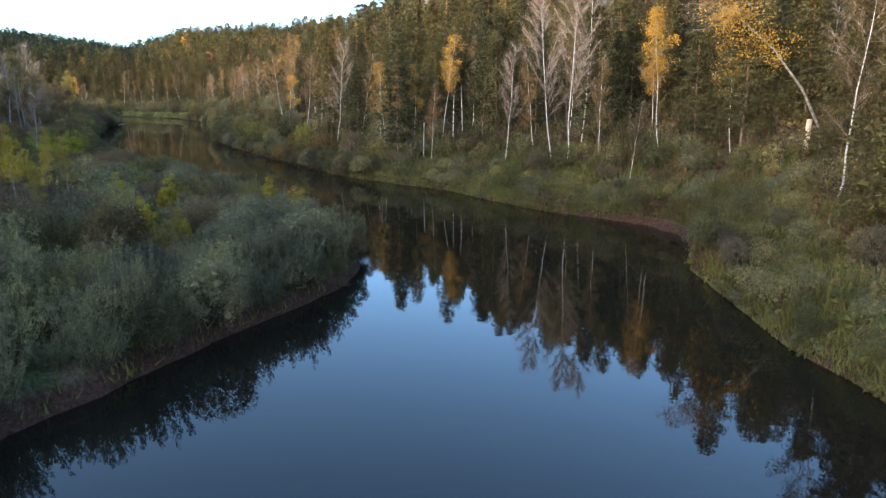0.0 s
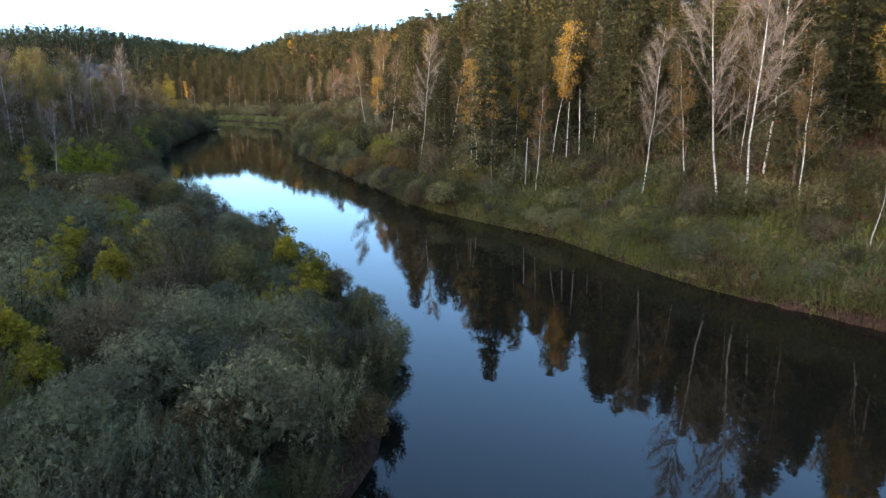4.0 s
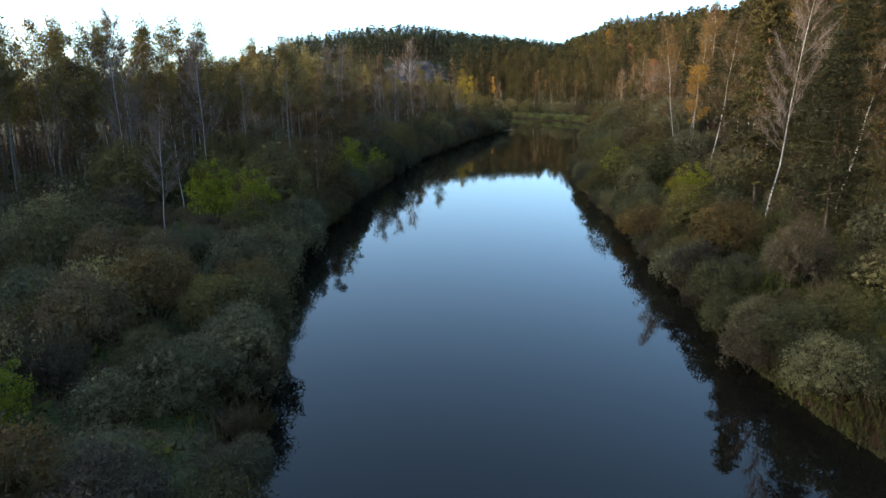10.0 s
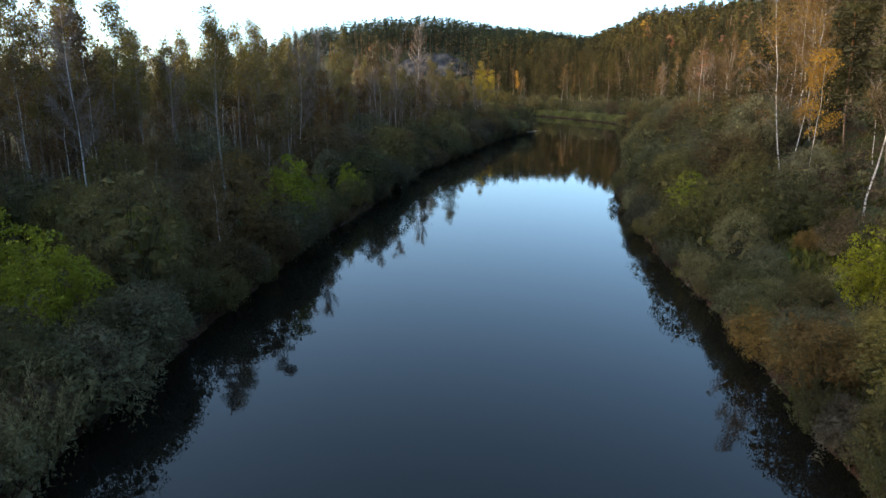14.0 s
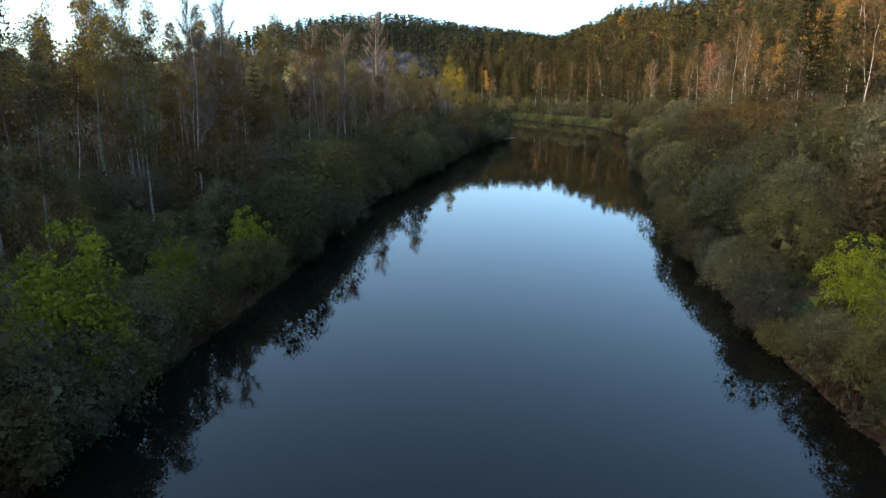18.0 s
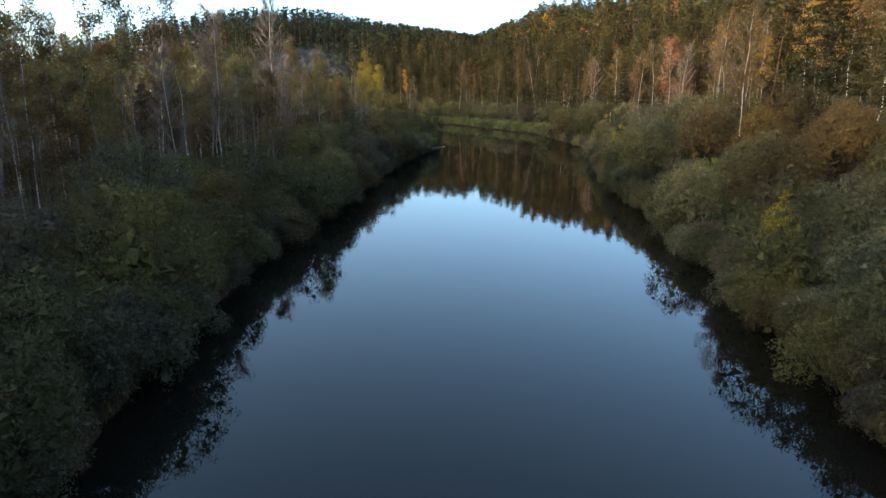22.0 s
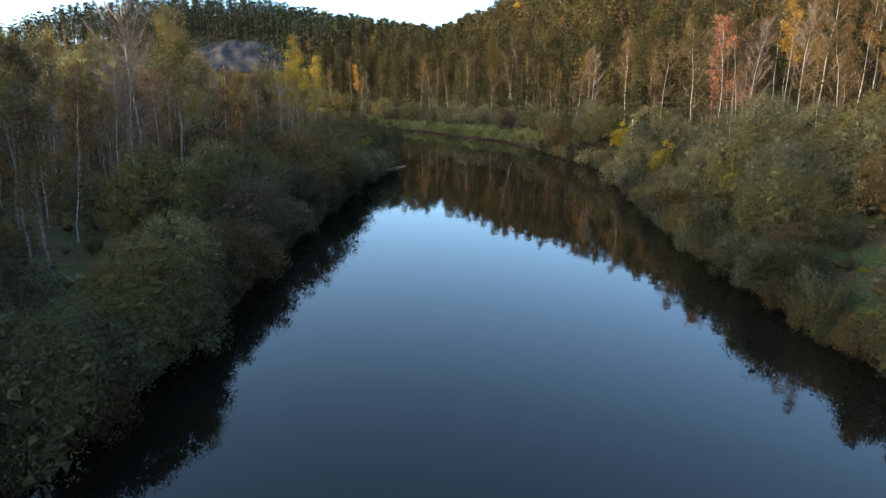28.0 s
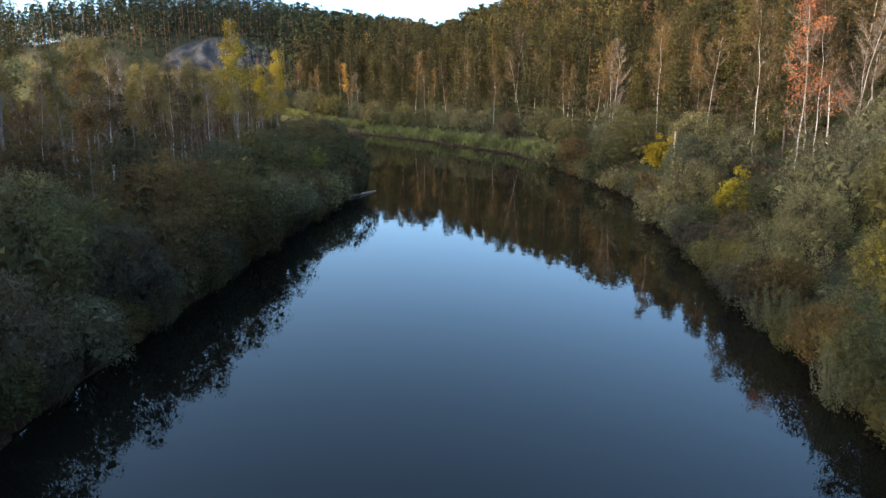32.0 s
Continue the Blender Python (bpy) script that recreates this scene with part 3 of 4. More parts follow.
def beside(line, side, count, y0, y1, d0, d1, r, power=1.0):
    """Random places inland of a bank: side 1 for the forest side, -1 for the flat side."""
    seg = [(p, q) for p, q in zip(line, line[1:]) if q[1] > y0 and p[1] < y1 and p[0] > -220]
    ln = np.array([math.dist(p, q) for p, q in seg])
    i = r.choice(len(seg), count, p=ln / ln.sum())
    k, d = r.uniform(0, 1, count), d0 + (d1 - d0) * r.uniform(0, 1, count) ** power
    p, q = np.array([s[0] for s in seg], float)[i], np.array([s[1] for s in seg], float)[i]
    t = (q - p) / ln[i][:, None]
    at = p + (q - p) * k[:, None] + np.stack([t[:, 1], -t[:, 0]], 1) * (side * d)[:, None]
    return at[:, 0], at[:, 1]

# ---- the plants, one pattern of each kind, with a coarser twin for places farther off ----
K = {}


def birch(key, seed, h, n_twig, n_leaf, leaf, label, **more):
    for tail, lod in (("", 1.0), ("_far", 0.5)):
        K[key + tail] = make_broadleaf("birch_tree", seed, h, n_twig, n_leaf, 0.125, leaf, M_BIRCH, M_TWIG, label, "birches on the banks", lod=lod, **more)


def poplar(key, seed, h, n_twig, n_leaf, leaf, label, **more):
    for tail, lod in (("", 1.0), ("_far", 0.6)):
        K[key + tail] = make_broadleaf("poplar_tree", seed, h, n_twig, n_leaf, 0.125, leaf, M_GREY, M_DUN, label, "poplars on the flat bank", lod=lod, girth=0.0062, **more)


def pine(key, name, seed, h, foot, wide, pointed, label, group):
    for tail, lod in (("", 1.0), ("_far", 0.5)):
        K[key + tail] = make_pine(name, seed, h, foot, wide, pointed, label, group, lod)


birch("bare1", 11, 17, 1700, 800, L_OLIVE, "nearly bare white birch with many pale twigs", limbs=30)
birch("bare2", 12, 15, 1500, 900, L_OLIVE, "nearly bare white birch with fine pale branches", limbs=28)
birch("yellow1", 13, 16, 200, 3800, L_YELLOW, "white birch with golden yellow autumn leaves", lo=0.4)
birch("yellow2", 14, 14, 200, 3000, L_YELLOW, "slender birch with thinning golden leaves", lo=0.33, reach=0.25, tuft=0.055)
birch("olive1", 15, 16, 420, 4200, L_OLIVE, "white birch with olive-brown thinning leaves")
birch("olive2", 16, 13, 380, 3400, L_OLIVE, "slender birch with sparse olive leaves", lo=0.25, reach=0.2)
birch("red", 17, 14, 700, 2600, L_RED, "birch with rusty pink autumn leaves", lo=0.2, limbs=30, reach=0.32, rise=0.95, tuft=0.05)
pine("pine1", "pine_tree", 21, 18, 0.22, 0.18, 0.65, "tall pine with dark olive needles and orange trunk", "pines on the slope")
pine("pine2", "pine_tree", 22, 19, 0.32, 0.175, 0.55, "tall pine with a high dark crown", "pines on the slope")
pine("pine3", "pine_tree", 23, 16, 0.12, 0.19, 0.75, "full dark green pine with drooping boughs", "pines on the slope")
pine("pine4", "fir_tree", 24, 14, 0.06, 0.18, 0.85, "dark pointed fir with boughs to the ground", "firs on the slope")
poplar("poplar1", 31, 17, 300, 5600, L_POPLAR, "tall poplar with yellowing olive crown", lo=0.46, reach=0.24, tuft=0.05)
poplar("poplar2", 32, 16, 420, 4200, L_POPLAR, "tall thin poplar with sparse olive leaves", lo=0.43, tuft=0.044)
poplar("poplar3", 33, 13, 260, 5200, L_OLIVE, "broad poplar with dull olive leaves", lo=0.2, reach=0.25)
poplar("poplar_gold", 34, 16, 260, 5200, L_GOLD, "poplar with yellow-green autumn crown", lo=0.35, reach=0.2)
WILLOWS, ALDERS = "willow shrubs on the banks", "browned shrubs on the banks"
SHRUBS = {  # name, seed, height, half width, domed, leaf length, leaves, label, group, width of a leaf
    "grey1": ("willow_shrub", 41, 2.8, 1.5, False, 0.2, L_WILLOW, "grey-green willow shrub with narrow leaves", WILLOWS, 0.3),
    "grey2": ("willow_shrub", 42, 2.6, 1.7, True, 0.18, L_WILLOW, "rounded grey-green willow shrub", WILLOWS, 0.36),
    "green1": ("willow_shrub", 43, 2.7, 1.5, False, 0.2, L_GREEN, "dark green willow shrub", WILLOWS, 0.32),
    "green2": ("willow_shrub", 44, 2.6, 1.7, True, 0.19, L_GREEN, "rounded dull green willow shrub", WILLOWS, 0.38),
    "brown1": ("alder_shrub", 45, 2.6, 1.5, False, 0.19, L_BROWN, "browned autumn shrub with thin leaves", ALDERS, 0.34),
    "brown2": ("alder_shrub", 46, 2.4, 1.6, True, 0.18, L_BROWN, "low browned shrub losing its leaves", ALDERS, 0.4),
    "olive3": ("alder_shrub", 49, 2.5, 1.7, True, 0.18, L_OLIVE, "rounded olive-brown shrub by the water", ALDERS, 0.4),
    "sallow1": ("sallow_shrub", 51, 4.6, 2.6, True, 0.17, L_WILLOW, "tall rounded grey-green sallow over the water", WILLOWS, 0.45),
    "sallow2": ("sallow_shrub", 52, 4.4, 2.7, True, 0.17, L_GREEN, "tall rounded dull green sallow over the water", WILLOWS, 0.45),
    "sallow3": ("sallow_shrub", 53, 4.5, 2.4, True, 0.17, L_BROWN, "tall rounded browned sallow on the bank", WILLOWS, 0.45),
    "sallow4": ("sallow_shrub", 54, 4.5, 2.5, True, 0.17, L_OLIVE, "tall rounded olive sallow on the bank", WILLOWS, 0.45),
    "lime": ("maple_shrub", 47, 4.4, 1.6, True, 0.2, L_LIME, "bright lime-green shrub among grey willows", "lime-green shrubs", 0.7),
    "gold": ("maple_shrub", 48, 2.4, 0.9, True, 0.2, L_GOLD, "small golden-yellow shrub among willows", "golden shrubs", 0.7),
}
for key in SHRUBS:
    K[key] = make_shrub(key)

r = np.random.default_rng(99)
taken, spots, thicket = [], [], []


def put(kind, x, y, size=1.0, tall=1.0, lean=(0, 0), turn=None):
    taken.append((x, y))
    spots.append((kind, x, y, r.uniform(0, 360) if turn is None else turn, size, tall, lean))


def put_tree(kind, x, y, size, lean, reach=36):
    far = to_line(np.array([x]), np.array([y]), MIDSTREAM)[0] > reach or land(np.array([x]), np.array([y]))[1][0] > 22 and x > -60
    put(kind + ("_far" if far else ""), x, y, size, r.uniform(0.95, 1.1), lean)


# single trees that stand out
NEAR_SLOPE_TREES = [("bare2", 22.3, 104.0, 0.85, (0, -4)), ("bare1", 28.8, 97.0, 1.05, (0, 0)), ("bare1", 27.2, 97.8, 1.0, (3, 6)), ("bare1", 30.5, 101.0, 1.1, (0, 2)),
    ("yellow2", 37.1, 93.2, 0.9, (0, 0)), ("yellow2", 42.2, 88.0, 0.85, (0, 0)), ("olive2", 33.5, 87.6, 0.55, (0, -12)), ("olive2", 13.2, 108.6, 0.7, (0, 0))]
BEND_TREES = [("olive2", 0.2, 129.2, 0.95, (0, -8)), ("olive1", -14.0, 148.3, 0.85, (0, -4)), ("olive2", -35.6, 179.8, 0.8, (0, 0)), ("olive1", -50.0, 210.4, 0.9, (0, 0)),
    ("red", -69.5, 258.6, 1.1, (0, 0)), ("yellow1", -62.5, 263.3, 0.9, (0, 0)), ("bare1", -65.8, 252.0, 0.8, (6, -10)), ("bare1", -113.0, 211.3, 1.3, (0, 0)), ("bare2", -116.5, 212.5, 0.9, (0, 4)), ("red", -114.5, 214.0, 0.8, (0, 0))]
FLAT_BANK_TREES = [("bare2", -91.0, 182.6, 1.1, (0, 0)), ("poplar_gold", -126.0, 247.5, 1.05, (0, 0)), ("poplar_gold", -140.0, 268.0, 0.95, (0, 0)), ("poplar_gold", -136.0, 262.0, 0.8, (0, 0)),
    ("poplar1", -116.0, 217.0, 0.95, (0, 0)), ("bare1", -75.8, 152.6, 0.95, (0, 3)), ("bare1", -74.4, 155.0, 0.95, (0, -3)), ("bare2", -58.8, 121.6, 1.0, (0, 0)), ("bare2", -36.2, 105.2, 0.6, (0, -5))]
MIXED_TREES = [("olive2", -118.8, 226.8, 0.9, (0, 0)), ("poplar1", -57.7, 132.1, 0.9, (0, 0)), ("bare2", -86.3, 174.9, 0.85, (0, 2)), ("olive2", -46.4, 112.1, 0.75, (0, 0)), ("olive1", -88.2, 177.5, 0.9, (0, 0)), ("poplar3", -71.5, 152.8, 0.95, (0, 0)),
    ("poplar3", -48.5, 121.8, 0.7, (0, 4)), ("poplar3", -106.0, 216.5, 0.85, (0, 0)), ("poplar2", -60.5, 141.0, 0.75, (0, 0)), ("poplar3", -89.5, 188.5, 0.9, (0, 0)), ("poplar1", -96.0, 201.5, 0.8, (0, 0)), ("pine3", 8.4, 113.0, 1.0, (0, 0)), ("poplar3", -50.5, 131.5, 0.8, (0, 10)), ("olive2", -40.0, 122.0, 0.5, (0, 0)), ("yellow1", -40.5, 246.0, 1.1, (0, 0))]
FAR_TREES = [("yellow1", -44.5, 250.0, 1.05, (0, 0)), ("yellow2", -37.5, 240.0, 1.05, (0, 0)), ("yellow1", -36.0, 250.0, 1.1, (0, 0)), ("gold", -83.0, 268.0, 1.5, (0, 0))]
for kind, x, y, size, lean in NEAR_SLOPE_TREES + BEND_TREES + FLAT_BANK_TREES + MIXED_TREES + FAR_TREES:
    put(kind, x, y, size, 1, lean)
for x, y, s in ((-35.8, 112.2, 1.0), (-39.2, 110.8, 1.05), (-46.1, 130.3, 1.25), (-25.4, 151.3, 0.75), (-27.0, 154.0, 0.75), (-10.8, 135.0, 0.8), (-49.7, 197.0, 0.8), (-49.7, 218.7, 0.95), (-55.0, 143.4, 0.75),
                (-51.5, 137.0, 0.7), (-113.0, 246.0, 0.8), (-14.1, 88.7, 0.6), (-43.7, 119.0, 0.75)):
    put("lime", x, y, s)
for x, y, s in ((-10.4, 73.5, 0.36), (-12.8, 71.1, 0.42), (-14.0, 75.6, 0.34), (-15.5, 72.0, 0.4), (-18.5, 76.0, 0.38), (-9.0, 68.0, 0.3), (-24.0, 90.0, 0.36), (-20.0, 70.0, 0.42)):
    put("poplar_gold", x, y, s)
for x, y, s in ((-5.6, 80.1, 1.0), (5.3, 78.4, 0.85), (7.0, 74.2, 0.75), (-3.1, 74.3, 0.95), (-10.2, 79.5, 0.95), (2.6, 64.1, 0.75), (-10.6, 84.0, 1.0), (4.6, 79.2, 0.65), (-0.5, 66.0, 0.8), (-4.0, 71.0, 0.8), (6.0, 73.0, 0.6), (-15, 88, 1.0), (-19, 80, 1.6), (-22, 83, 1.8), (-24, 79, 1.7), (-8, 76, 0.9), (1, 84, 0.9),
                (-37, 176, 1.2), (-43, 184, 1.3), (-64, 228, 1.1), (-72.5, 244, 1.4)):
    put("gold", x, y, s)

# keep the view open in front of the single trees
GLADE = []
for x, y, back in ((-113.0, 211.3, 12), (-126.0, 247.5, 14), (-140.0, 268.0, 12), (-69.5, 258.6, 12), (-62.5, 263.3, 12), (-91.0, 182.6, 10), (-116.0, 217.0, 10)):
    u = Vector((-70 - x, 192 - y)).normalized()
    GLADE += [(x + u.x * k, y + u.y * k) for k in range(2, back + 1, 2)]
for x, y in ((-69.5, 258.6), (-62.5, 263.3), (-40.5, 246.0), (-44.5, 250.0), (28.8, 97.0), (37.1, 93.2)):
    taken.extend((x + dx, y + dy) for dx, dy in ((-2, -3), (1, -4), (-4, -5), (0, -7), (-3, -9)))

# the wood on the forest slope: first rows
for x, y, d in scatter(18000, (-215, 20, 110, 380), 2.55, lambda x, y, d, q: q & (d > np.interp(y, [120, 150, 165, 185, 240, 255, 270], [6.5, 7, 12, 17, 17, 11, 9])) & (d < 32), r, taken + GLADE):
    glow = math.exp(-((x + 40) ** 2 + (y - 246) ** 2) / 500)
    front = d < (12 if y < 150 else 24 if y < 250 else 17)
    low = 0.82 if y < 150 else 0.95
    if r.uniform() < ((0.36 if y < 150 else 0.4) if front else 0.12) + 0.5 * glow:
        p = np.array([0.1 + 0.5 * glow, 0.12 + 0.3 * glow, 0.07, 0.36, 0.26, 0.09]) if y < 235 or x > -60 else np.array([0.03, 0.04, 0.04, 0.48, 0.36, 0.05])
        kind = str(r.choice(["yellow1", "yellow2", "bare1", "olive1", "olive2", "bare2"], p=p / p.sum()))
        if front and y < 235 and r.uniform() < 0.3:
            continue
        put_tree(kind, x, y, r.uniform(0.7, 1.05) * low, (r.normal() * 4, r.normal() * 4))
    elif not front or r.uniform() < 0.4:
        put_tree(str(r.choice(["pine1", "pine2", "pine3", "pine4"], p=[0.3, 0.2, 0.3, 0.2])), x, y, r.uniform(0.75, 1.1) * low, (r.normal(), r.normal()))

# the wood on the flat bank: first rows
LINE_Y, LINE_D = [40, 95, 110, 125, 150, 170, 185, 200, 210, 228, 255, 300], [55, 35, 21.5, 19, 14.5, 11, 10, 12, 15, 16.5, 12, 6]
for x, y, d in scatter(10000, (-215, 60, -20, 306), 2.6, lambda x, y, d, q: ~q & (d > np.interp(y, LINE_Y, LINE_D)) & (d < np.interp(y, LINE_Y, LINE_D) + 22), r, taken + GLADE):
    kind = r.choice(["poplar1", "poplar2", "poplar3", "bare1", "bare2", "olive1", "olive2", "pine4"], p=[0.34, 0.23, 0.1, 0.03, 0.09, 0.08, 0.11, 0.02] if y < 185 else [0.14, 0.22, 0.08, 0.12, 0.22, 0.07, 0.1, 0.05])
    put_tree(str(kind), x, y, r.uniform(0.75, 1.13) * float(np.interp(y, [140, 175, 205, 260], [0.96, 0.9, 0.75, 0.7])), (r.normal() * 2.5, r.normal() * 2.5), 30)


def put_shrub(kind, x, y, size):
    taken.append((x, y))
    thicket.append((kind, x, y, r.uniform(0, 360), size, r.uniform(0.9, 1.15), (r.normal() * 4, r.normal() * 4)))


SALLOWS = ["sallow1", "sallow2", "sallow3", "sallow4"]
MIX = ["grey1", "grey2", "green1", "green2", "brown1", "brown2", "olive3"]
px, py = beside(LEFT_BANK, -1, 9000, 42, 306, 0.2, 34, r)
for x, y, d in sift(px, py, 2.05, lambda x, y, d, q: ~q & (d > 0.2) & (d < np.interp(y, [95, 112, 125], [34, 26, 18])) & (waves(x, y, 16, 12) < 0.45) & (y < 106), taken):
    p = [0.24, 0.2, 0.2, 0.1, 0.12, 0.06, 0.08] if y < 75 else [0.2, 0.2, 0.18, 0.14, 0.12, 0.08, 0.08]
    put_shrub(str(r.choice(MIX, p=p)), x, y, r.uniform(0.65, 1.3) * min(1.0, 0.72 + d * 0.08) * (0.76 if x > 3 and y < 84 else 1))
px, py = beside(LEFT_BANK, -1, 1500, 30, 66, 0.3, 7, r)
for x, y, d in sift(px, py, 1.3, lambda x, y, d, q: ~q & (d > 0.3), taken):
    put_shrub(str(r.choice(["grey1", "grey2", "green1"], p=[0.6, 0.25, 0.15])), x, y, r.uniform(0.75, 1.15))
px, py = beside(LEFT_BANK, -1, 7000, 100, 306, 0.2, 22, r)
for x, y, d in sift(px, py, 4.0, lambda x, y, d, q: ~q & (d > 0.8) & (d < np.interp(y, [100, 112, 125], [30, 24, 18])) & (y >= 105), taken):
    put_shrub(str(r.choice(SALLOWS, p=[0.24, 0.42, 0.18, 0.16])), x, y, r.uniform(0.65, 1.25) * min(1.1, 0.85 + d * 0.08))
px, py = beside(RIGHT_BANK, 1, 7000, 100, 340, 0.2, 20, r)
for x, y, d in sift(px, py, 4.1, lambda x, y, d, q: q & (d > np.where(y > 285, 3.8, 0.9)) & (d < np.interp(y, [105, 118, 150, 180, 260, 330], [0.5, 6, 9, 17, 13, 7])), taken):
    put_shrub(str(r.choice(SALLOWS, p=[0.4, 0.38, 0.07, 0.15])), x, y, r.uniform(0.6, 1.15) * min(1.2, 0.8 + d * 0.08) * (1.1 if y > 145 else 0.75))
px, py = beside(RIGHT_BANK, 1, 4500, 35, 128, 0.4, 15, r)
for x, y, d in sift(px, py, 1.45, lambda x, y, d, q: q & (d > 0.4), taken):
    put_shrub(str(r.choice(["green1", "green2", "brown1", "brown2", "grey2"], p=[0.28, 0.28, 0.1, 0.12, 0.22])), x, y, r.uniform(0.28, 0.8) * (0.85 if d < 6 else 1.25))
for line, side, y0, y1, low, high, d0 in ((LEFT_BANK, -1, 98, 306, 0.7, 1.3, 0.0), (RIGHT_BANK, 1, 112, 165, 0.55, 1.0, -0.1), (RIGHT_BANK, 1, 165, 286, 0.65, 1.15, -0.5), (LEFT_BANK, -1, 60, 98, 0.35, 0.75, -0.2)):
    px, py = beside(line, side, 1800, y0, y1, d0, d0 + 0.95, r)
    for x, y, d in sift(px, py, 1.35, lambda x, y, d, q: (d > -0.5), []):
        put_shrub(str(r.choice(MIX, p=[0.1, 0.26, 0.12, 0.22, 0.06, 0.12, 0.12])), x, y, r.uniform(low, high))
px, py = r.uniform(34, 95, 5000), r.uniform(25, 125, 5000)
for x, y, d in sift(px, py, 2.1, lambda x, y, d, q: q & (d > 9) & (d < 45), taken):
    put_shrub(str(r.choice(["brown1", "brown2", "green2", "olive3"], p=[0.36, 0.3, 0.22, 0.12])), x, y, r.uniform(0.45, 1.0))
px, py = beside(LEFT_BANK, -1, 4000, 92, 300, 10, 40, r)
for x, y, d in sift(px, py, 2.9, lambda x, y, d, q: ~q & (d > np.interp(y, LINE_Y, LINE_D) - 3), taken):
    put_shrub(str(r.choice(["brown1", "brown2", "green2"], p=[0.5, 0.4, 0.1])), x, y, r.uniform(0.9, 1.7))

for line, side, y0, y1 in ((LEFT_BANK, -1, 104, 300), (RIGHT_BANK, 1, 112, 280)):
    px, py = beside(line, side, 6000, y0, y1, 0.5, 20, r)
    for x, y, d in sift(px, py, 2.7, lambda x, y, d, q: d > 0.5, taken):
        put_shrub(str(r.choice(MIX, p=[0.08, 0.14, 0.14, 0.2, 0.16, 0.16, 0.12])), x, y, r.uniform(0.35, 0.8))

# shrubs close to the river are things of their own; the rest of the thicket is joined
reach = to_line(np.array([s[1] for s in thicket]), np.array([s[2] for s in thicket]), MIDSTREAM)
order = np.argsort(reach)
willow, alder, sallow, rest = 0, 0, 0, []
for i in order:
    if SHRUBS[thicket[i][0]][0] == "alder_shrub":
        alder += 1
        (spots if alder <= 200 else rest).append(thicket[i])
    elif SHRUBS[thicket[i][0]][0] == "sallow_shrub":
        sallow += 1
        (spots if sallow <= 260 else rest).append(thicket[i])
    else:
        willow += 1
        (spots if willow <= 300 else rest).append(thicket[i])
spread_out(K, spots)


def join_thicket(spots, groups=3):
    zs = np.maximum(land(np.array([s[1] for s in spots]), np.array([s[2] for s in spots]))[0], -0.1)
    reach = to_line(np.array([s[1] for s in spots]), np.array([s[2] for s in spots]), MIDSTREAM)
    shapes, bins, stems = {}, {}, []
    for (kind, x, y, turn, size, tall, lean), z, away in zip(spots, zs, reach):
        fine = 3 if away < 15.5 or size > 1.2 and away < 34 else 1 if away < 30 or size > 1.2 else 0
        if (kind, fine) not in shapes:
            shapes[kind, fine] = shrub_shape(kind, fine)
        c, s = math.cos(radians(turn)), math.sin(radians(turn))
        m = np.array([[c, s, 0], [-s, c, 0], [0, 0, tall]]) * size
        (sv, sf), (cv, cf) = shapes[kind, fine]
        stems.append((sv @ m + (x, y, z), sf))
        bins.setdefault((kind, int(r.integers(0, groups))), []).append((cv @ m + (x, y, z), cf))
    for (kind, _), pieces in bins.items():
        name = "alder_thicket" if SHRUBS[kind][0] == "alder_shrub" else "willow_thicket"
        tagged(new(name, mesh(name, *joined(pieces), SHRUBS[kind][6], False)), "dense thicket of " + ("grey-green willows" if name[0] == "w" else "browned alder shrubs"), "thicket", kind="stuff")
    tagged(new("thicket_stems", mesh("thicket_stems", *joined(stems), M_SHADED_STEM, False)), "thin brown stems inside the thicket, darkened for inner shade", "stems", kind="stuff")


join_thicket(rest)

# ---- woods farther off, and the grass ----


def far_wood(name, label, places, build, mats, trunk_mat, groups=6):
    """Many distant trees joined into a few meshes."""
    rr = np.random.default_rng(len(places))
    bins = [[] for _ in range(groups)]
    stems = []
    zs = land(np.array([p[0] for p in places]), np.array([p[1] for p in places]))[0]
    shapes = [build(rr, 1.0) for _ in range(12)]
    for (x, y, h), z in zip(places, zs):
        v, f = shapes[rr.integers(0, len(shapes))]
        a = rr.uniform(0, 6.283)
        m = np.array([[math.cos(a), math.sin(a), 0], [-math.sin(a), math.cos(a), 0], [0, 0, 1]]) * h
        bins[rr.integers(0, groups)].append((v @ m + (x, y, z), f))
        stems.append(tube([(x, y, z - 0.5), (x, y, z + h * 0.5), (x, y, z + h * 0.9)], [0.008 * h, 0.006 * h, 0.02], 3))
    for i, b in enumerate(bins):
        if b:
            tagged(new(name, mesh(name, *joined(b), mats[i % len(mats)], False)), label, "wood", kind="stuff")
    tagged(new(name + "_trunks", mesh(name, *joined(stems), trunk_mat)), "close-set trunks of the distant wood", "trunks", kind="stuff")


def far_conifer(rr, h, rings=11, per=4, tufts=8, size=1.05, steps=(0.8,), foot=0.14, core=0.0):
    v, f = conifer_sprays(rr, 16.0, rings, per, foot + rr.uniform(0, 0.14), 0.18, tufts, size, rr.uniform(0.6, 0.85), steps, core)[0]
    return v / 16.0, f


def hill_conifer(rr, h):
    return far_conifer(rr, h, 9, 3, 5, 1.3, (0.8,), 0.06, 0.0)


def near_conifer(rr, h):
    return far_conifer(rr, h, 13, 5, 11, 0.75)


